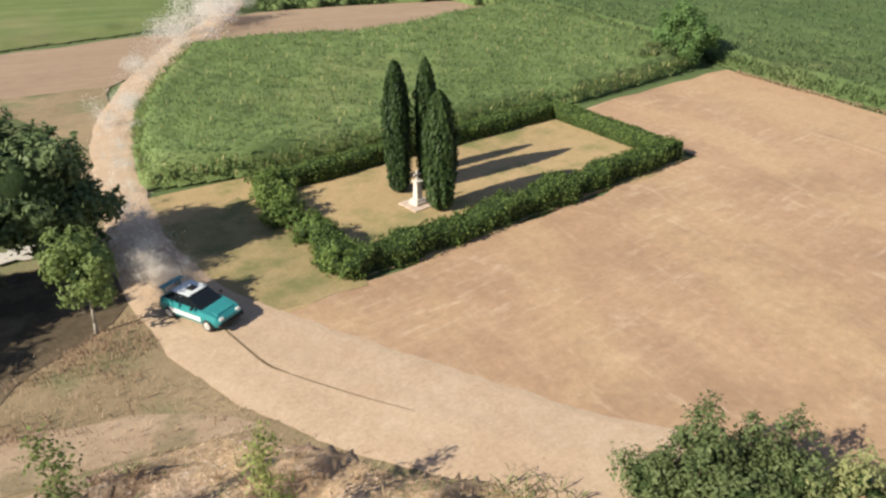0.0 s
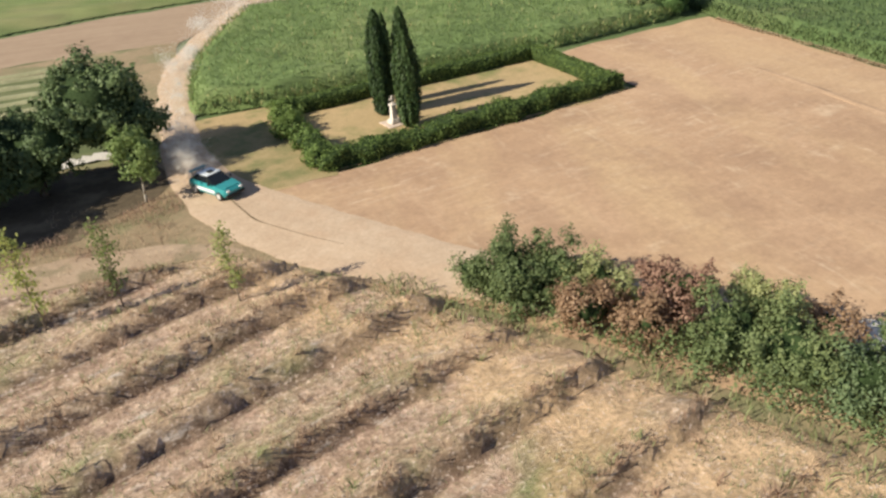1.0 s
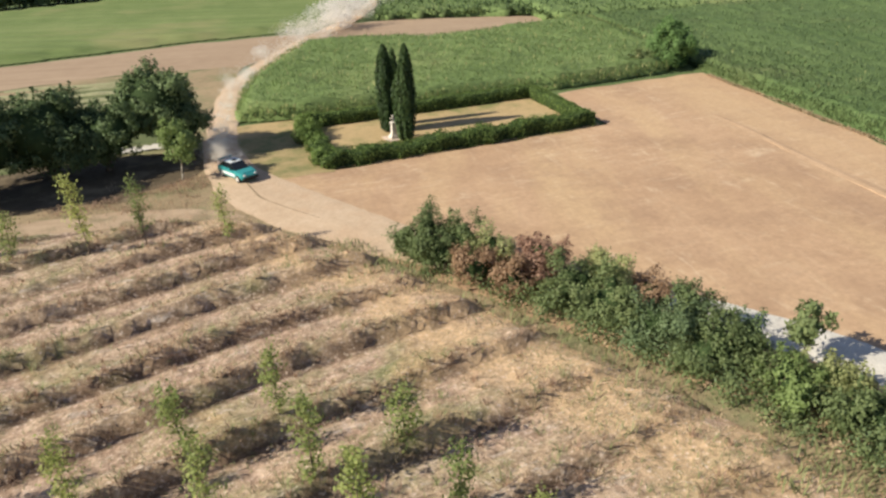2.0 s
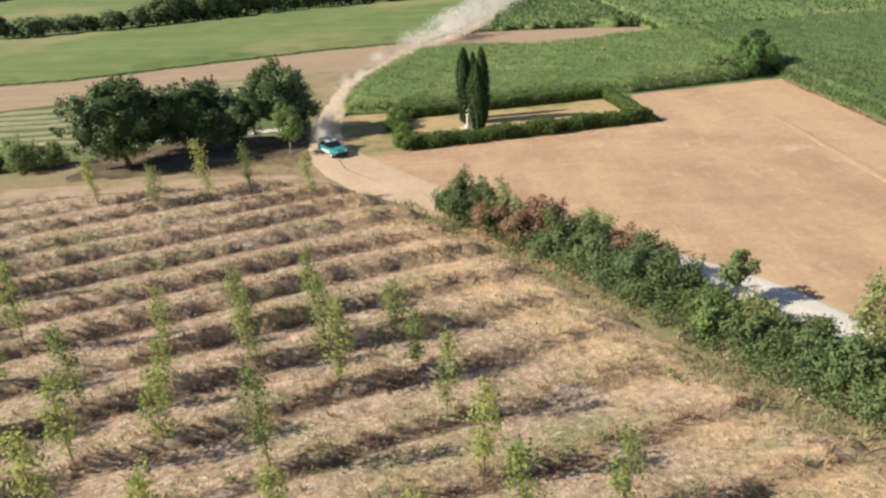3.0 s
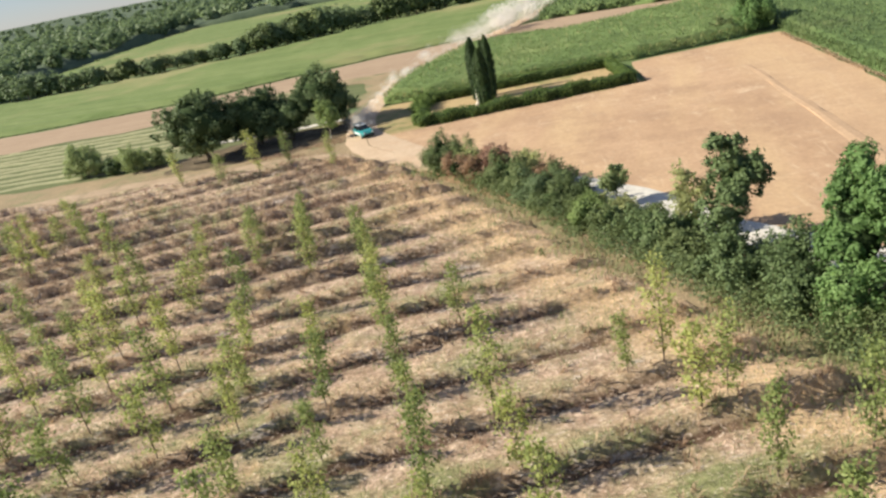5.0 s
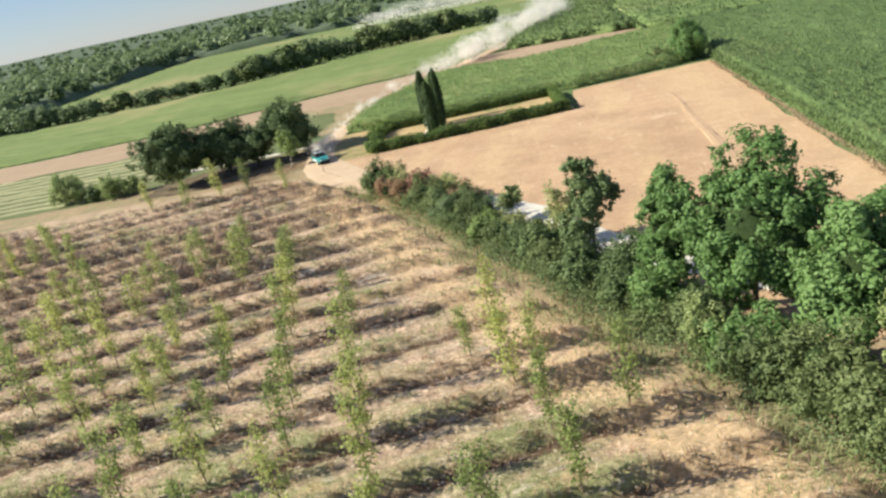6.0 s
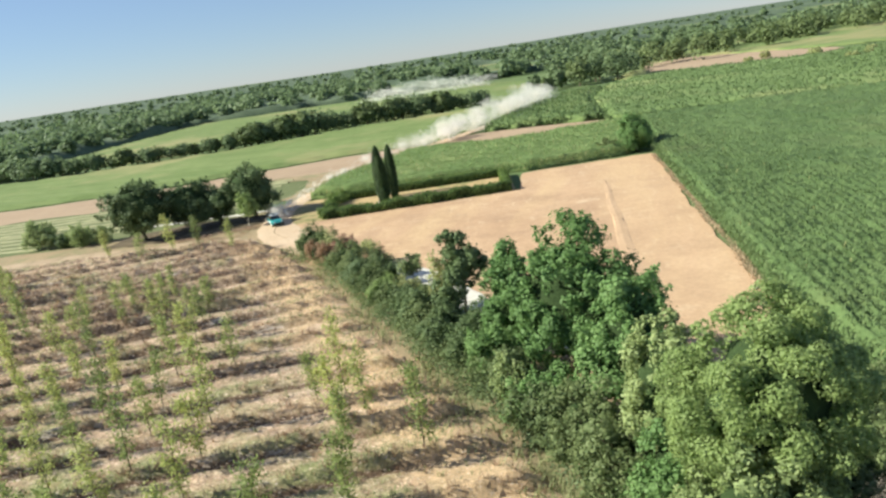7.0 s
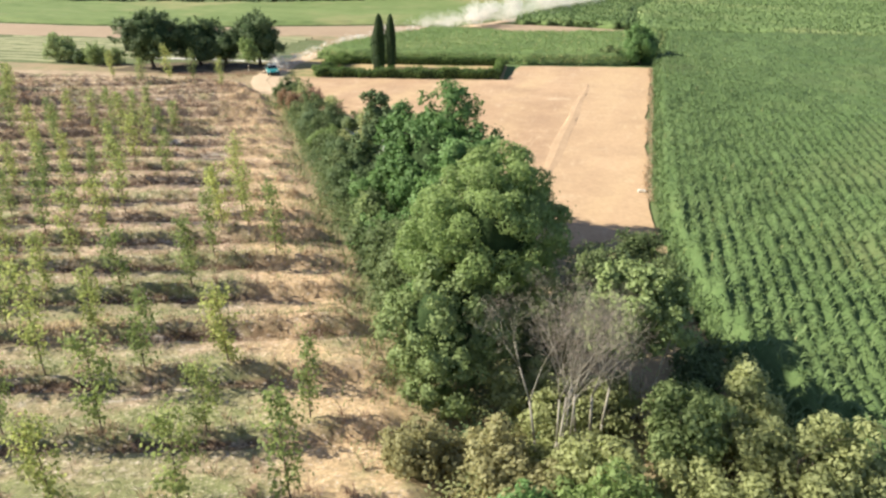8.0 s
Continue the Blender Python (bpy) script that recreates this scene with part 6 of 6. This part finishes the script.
def woods(name, label, count, where, leaf, n, mat, seed):
    rng = np.random.default_rng(seed)
    V, Q, s = [], [], 0
    for _ in range(count):
        x, y = where(rng)
        h = rng.uniform(6, 13)
        a, q = far_tree_data(rng, x, y, h, h * rng.uniform(0.4, 0.6), n, leaf)
        d = min(1, max(0, (math.hypot(x, y) - 900) / 2500))
        a[:, 2] += d * (3 + 11 * float(hash_noise(np.array([x]), np.array([y]), 0.0011, 5)[0]))
        V.append(a)
        Q.append(q + s)
        s += len(a)
    return tagged(put(name, raw_mesh(name, np.concatenate(V), np.concatenate(Q)), mat), label, "woods", kind="stuff")


def wooded(x, y):
    """1 in the woods of the plain, 0 in their clearings: belts that run across the valley, and one large copse in the west."""
    n = hash_noise(x * 0.35, y, 0.011, 41) * 0.62 + hash_noise(x, y, 0.02, 42) * 0.38
    belt = np.clip((n - 0.45) / 0.05, 0, 1)
    west = np.clip((-150 - x) / 4, 0, 1) * np.clip((520 - y) / 60, 0, 1) * np.clip((hash_noise(x, y, 0.016, 45) - 0.22) / 0.05, 0, 1)
    return np.maximum(belt, west)


def grove(r, place):
    """A random spot of a stretch of land that lies in the woods."""
    for _ in range(60):
        x, y = place(r)
        if wooded(np.array([x]), np.array([y]))[0] > 0.5:
            break
    return x, y


def left_copse(r):
    return grove(r, lambda q: (q.uniform(-420, -152), q.uniform(205, 440)))


def middle_woods(r):
    def place(q):
        y = q.uniform(395, 760)
        return q.uniform(-1.0, 0.75) * y, y
    return grove(r, place)


def skyline(r):
    def place(q):
        y = 700 * (3.5 ** q.random())
        return q.uniform(-1.0, 0.95) * y, y
    return grove(r, place)


def east_belt(r):
    t = r.random()
    return 110 + 330 * t + r.normal(0, 12), 300 + 180 * t + r.normal(0, 22)


def canopy(label, poly, cell):
    """The closed roof of far woods, with clearings."""
    def height(x, y, u, v):
        hill = np.clip((np.hypot(x, y) - 900) / 2500, 0, 1) * (3 + 11 * hash_noise(x, y, 0.0011, 5))
        return hill - 1.5 + wooded(x, y) * (2.2 + 3.6 * hash_noise(x, y, 0.085, 43) + 2.0 * hash_noise(x, y, 0.03, 44))
    return tagged(crop("woodland", poly, 0.0, cell, cell, height, M_canopy, base=-2.0), label, "woods", kind="stuff")


canopy("belts of far woodland with pale clearings between", [(-430, 225), (-205, 236), (-153, 205), (-150, 382), (-60, 392), (30, 392), (160, 470), (460, 520), (760, 860), (-900, 860), (-620, 500)], 7.0)
canopy("unbroken woodland with few clearings, out to the skyline", [(-905, 860.5), (765, 860.5), (1500, 1500), (3300, 3900), (-3900, 3900), (-1700, 1400)], 26.0)
woods("far_copse", "mixed dark green copses and hedges on the far plain", 760, left_copse, 1.1, 80, L_grey, 1)
woods("far_woods", "belt of mixed green woods across the plain", 1000, middle_woods, 1.5, 56, L_grey, 2)
woods("far_tree_belt", "row of tall green trees behind pale crops", 150, east_belt, 0.8, 170, L_green, 3)
woods("skyline_woods", "low wooded skyline in the distance", 900, skyline, 2.8, 30, L_grey, 4)


def clumps():
    rng = np.random.default_rng(15)
    for x, y, h in ((140, 214, 2.4), (150, 224, 3.0), (158, 199, 3.4), (152, 160, 3.0), (160, 166, 2.6), (168, 180, 2.8)):
        ob = thing("bush", x, y, 0, "straw-coloured and green bush among far crops", "bush", "bushes among far crops")
        V, Q = far_tree_data(rng, 0, 0, h, h * 0.9, 500, 0.3)
        put("foliage", raw_mesh("foliage", V, Q), L_olive, ob)


clumps()


def pale_block(x, y):
    ob = thing("limestone_block", x, y, 0.0, "pale limestone block lying at the bare field's corner", "stone")
    bm = bmesh.new()
    box(bm, -0.34, 0.34, -0.2, 0.2, -0.05, 0.2, 0.05)
    rng = np.random.default_rng(3)
    for v in bm.verts:
        v.co += Vector(rng.normal(0, 0.03, 3))
    part("block", bm, M_stone, ob)


pale_block(56.8, -19.4)

# ---------------------------------------------------------------- the car and its dust
M_teal = plain("teal_paint", (0.035, 0.26, 0.27), 0.28, spread=0.08, scale=1.0)
M_white_paint = plain("white_paint", (0.72, 0.75, 0.75), 0.3, spread=0.06, scale=1.0)
M_glass = plain("dark_glass", (0.012, 0.016, 0.02), 0.08, spread=0.1)
M_black = plain("black_plastic", (0.018, 0.018, 0.018), 0.6, spread=0.2)
M_tyre = plain("dusty_tyre", (0.05, 0.045, 0.04), 0.9, spread=0.3, scale=9)
M_rim = plain("white_rim", (0.6, 0.6, 0.58), 0.4, 0.3)
M_lamp = plain("lamp_glass", (0.75, 0.75, 0.72), 0.15)
M_red = plain("red_lamp", (0.4, 0.02, 0.02), 0.2)


def loft(bm, rings):
    rows = [[bm.verts.new(p) for p in r] for r in rings]
    for a, b in zip(rows[:-1], rows[1:]):
        for k in range(len(a)):
            bm.faces.new((a[k], a[(k + 1) % len(a)], b[(k + 1) % len(b)], b[k]))
    bm.faces.new(rows[0][::-1])
    bm.faces.new(rows[-1])


def ring(x, w, z0, z1, tuck=0.9, belt=0.62):
    zb = z0 + (z1 - z0) * belt
    return [(x, -w * 0.92, z0), (x, w * 0.92, z0), (x, w, zb * 0.6 + z0 * 0.4), (x, w, zb), (x, w * tuck, z1), (x, -w * tuck, z1), (x, -w, zb), (x, -w, zb * 0.6 + z0 * 0.4)]


def rally_car(x, y, heading):
    ob = thing("car", x, y, 0.09, "teal and white rally car driving on the dusty gravel road", "car")
    ob.rotation_euler = (0, 0, radians(heading))
    bm = bmesh.new()
    loft(bm, [ring(-1.98, 0.72, 0.38, 0.80), ring(-1.86, 0.82, 0.30, 0.92), ring(-1.2, 0.87, 0.24, 0.97), ring(0.5, 0.87, 0.24, 0.95), ring(1.15, 0.86, 0.24, 0.90), ring(1.75, 0.80, 0.28, 0.80), ring(1.98, 0.66, 0.34, 0.66)])
    part("body", bm, M_teal, ob, smooth=False)
    bm = bmesh.new()
    loft(bm, [[(-1.72, -0.70, 0.95), (-1.72, 0.70, 0.95), (-1.62, 0.66, 1.0), (-1.62, -0.66, 1.0)], [(-1.25, -0.72, 0.95), (-1.25, 0.72, 0.95), (-1.05, 0.58, 1.38), (-1.05, -0.58, 1.38)],
              [(0.35, -0.73, 0.93), (0.35, 0.73, 0.93), (0.02, 0.58, 1.40), (0.02, -0.58, 1.40)], [(0.92, -0.70, 0.90), (0.92, 0.70, 0.90), (0.80, 0.68, 0.94), (0.80, -0.68, 0.94)]])
    part("cabin", bm, M_glass, ob)
    bm = bmesh.new()
    box(bm, -1.12, 0.06, -0.60, 0.60, 1.385, 1.43, 0.02)
    part("roof", bm, M_white_paint, ob)
    bm = bmesh.new()
    box(bm, -0.55, -0.2, -0.2, 0.2, 1.43, 1.52, 0.03)
    part("roof_vent", bm, M_black, ob)
    bm = bmesh.new()
    box(bm, 0.95, 1.72, -0.55, 0.55, 0.84, 0.93, 0.03)
    for v in bm.verts:
        v.co.z -= (v.co.x - 0.95) * 0.10
    part("bonnet", bm, M_teal, ob)
    bm = bmesh.new()
    box(bm, 1.86, 2.06, -0.76, 0.76, 0.30, 0.50, 0.04)
    part("bumper", bm, M_black, ob)
    bm = bmesh.new()
    box(bm, -2.05, -1.9, -0.76, 0.76, 0.34, 0.54, 0.04)
    part("bumper", bm, M_black, ob)
    bm = bmesh.new()
    box(bm, -1.95, -1.66, -0.66, 0.66, 1.36, 1.40, 0.01)
    box(bm, -1.82, -1.74, -0.5, -0.46, 0.95, 1.37)
    box(bm, -1.82, -1.74, 0.46, 0.5, 0.95, 1.37)
    part("spoiler", bm, M_teal, ob)
    for s in (-1, 1):
        bm = bmesh.new()
        box(bm, -1.15, 0.9, s * 0.868 - 0.01, s * 0.868 + 0.01, 0.42, 0.66, 0.004)
        part("side_stripe", bm, M_white_paint, ob)
        bm = bmesh.new()
        box(bm, 1.82, 1.99, s * 0.52 - 0.13, s * 0.52 + 0.13, 0.60, 0.74, 0.03)
        part("headlight", bm, M_lamp, ob)
        bm = bmesh.new()
        box(bm, -2.0, -1.93, s * 0.6 - 0.1, s * 0.6 + 0.1, 0.64, 0.80, 0.02)
        part("tail_light", bm, M_red, ob)
        bm = bmesh.new()
        box(bm, 0.42, 0.56, s * 0.93 - 0.09, s * 0.93 + 0.09, 0.97, 1.1, 0.03)
        part("wing_mirror", bm, M_black, ob)
        for wx in (-1.22, 1.28):
            bm = bmesh.new()
            r = bmesh.ops.create_cone(bm, cap_ends=True, segments=22, radius1=0.315, radius2=0.315, depth=0.21)
            bmesh.ops.bevel(bm, geom=[e for e in bm.edges if len(e.link_faces) == 2 and any(len(f.verts) > 4 for f in e.link_faces)], offset=0.04, segments=2, affect="EDGES")
            bmesh.ops.rotate(bm, verts=bm.verts, matrix=Matrix.Rotation(math.pi / 2, 3, "X"))
            bmesh.ops.translate(bm, verts=bm.verts, vec=(wx, s * 0.80, 0.30))
            w = part("wheel", bm, M_tyre, ob)
            bm = bmesh.new()
            bmesh.ops.create_cone(bm, cap_ends=True, segments=16, radius1=0.20, radius2=0.18, depth=0.02)
            bmesh.ops.rotate(bm, verts=bm.verts, matrix=Matrix.Rotation(math.pi / 2, 3, "X"))
            bmesh.ops.translate(bm, verts=bm.verts, vec=(wx, s * 0.912, 0.30))
            part("rim", bm, M_rim, w)
    return ob


rally_car(4.5, 30.6, -62.0)


def dust(name, label, line, total, seed):
    """Fine dust hanging over the road: a great many specks, thick along the middle and thin at the edges. Rows: x, y, width, height."""
    rng = np.random.default_rng(seed)
    P = np.array(line, float)
    L = np.concatenate([[0], np.cumsum(np.linalg.norm(np.diff(P[:, :2], axis=0), axis=1))])
    puffs = []
    for s in np.arange(0, L[-1], 1.5):
        x, y, w, h = (np.interp(s, L, P[:, k]) for k in range(4))
        for _ in range(12 if s < 12 and y < 60 else 3):
            puffs.append((x + rng.normal(0, 0.33) * w, y + rng.normal(0, 0.33) * w, h * rng.uniform(0.1, 0.62), w * rng.uniform(0.18, 0.46), h * rng.uniform(0.14, 0.34)))
    F = np.array(puffs)
    wt = F[:, 3] * F[:, 3] * np.exp(rng.normal(0, 0.7, len(F))) * np.where(F[:, 1] < 37, 50.0, np.where(F[:, 1] < 70, 16.0, np.where(F[:, 1] < 110, 2.6, 1.2)))
    k = rng.choice(len(F), total, p=wt / wt.sum())
    d = unit(rng.normal(size=(total, 3))) * np.where(F[k, 1] < 60, np.abs(rng.normal(0, 0.75, total)), rng.random(total) ** 0.5)[:, None]
    pos = F[k, :3] + d * np.stack([F[k, 3], F[k, 3], F[k, 4]], 1)
    pos[:, 2] = np.abs(pos[:, 2]) + 0.08
    V, Q = cards(rng, pos, rng.normal(size=pos.shape), np.where(F[k, 1] < 60, 0.30, np.where(F[k, 1] < 100, 0.46, 0.70)) * (0.036 + 0.036 * F[k, 3]), 0.9)
    return tagged(put(name, raw_mesh(name, V, Q), L_dust), label, "dust", kind="stuff")


dust("dust_trail", "pale dust hanging over the gravel road behind the car", [(3.4, 33.2, 1.8, 2.0), (3.4, 38, 2.2, 2.6), (4.0, 45, 1.9, 2.2), (4.9, 54, 2.1, 2.4), (7.4, 66, 2.7, 3.0), (12, 78, 3.4, 4.0), (18, 90, 4.3, 4.8), (25, 103, 6.2, 6.0), (33, 116, 7.0, 7.0), (41, 134, 8.0, 8.5), (50, 155, 8.6, 9.5), (57, 172, 8.0, 9.0)], 125000, 1)
dust("dust_cloud", "thin white dust drifting over a far stretch of road", [(-24, 320, 16, 9), (0, 326, 20, 12), (24, 330, 20, 11), (44, 326, 14, 8)], 10000, 2)
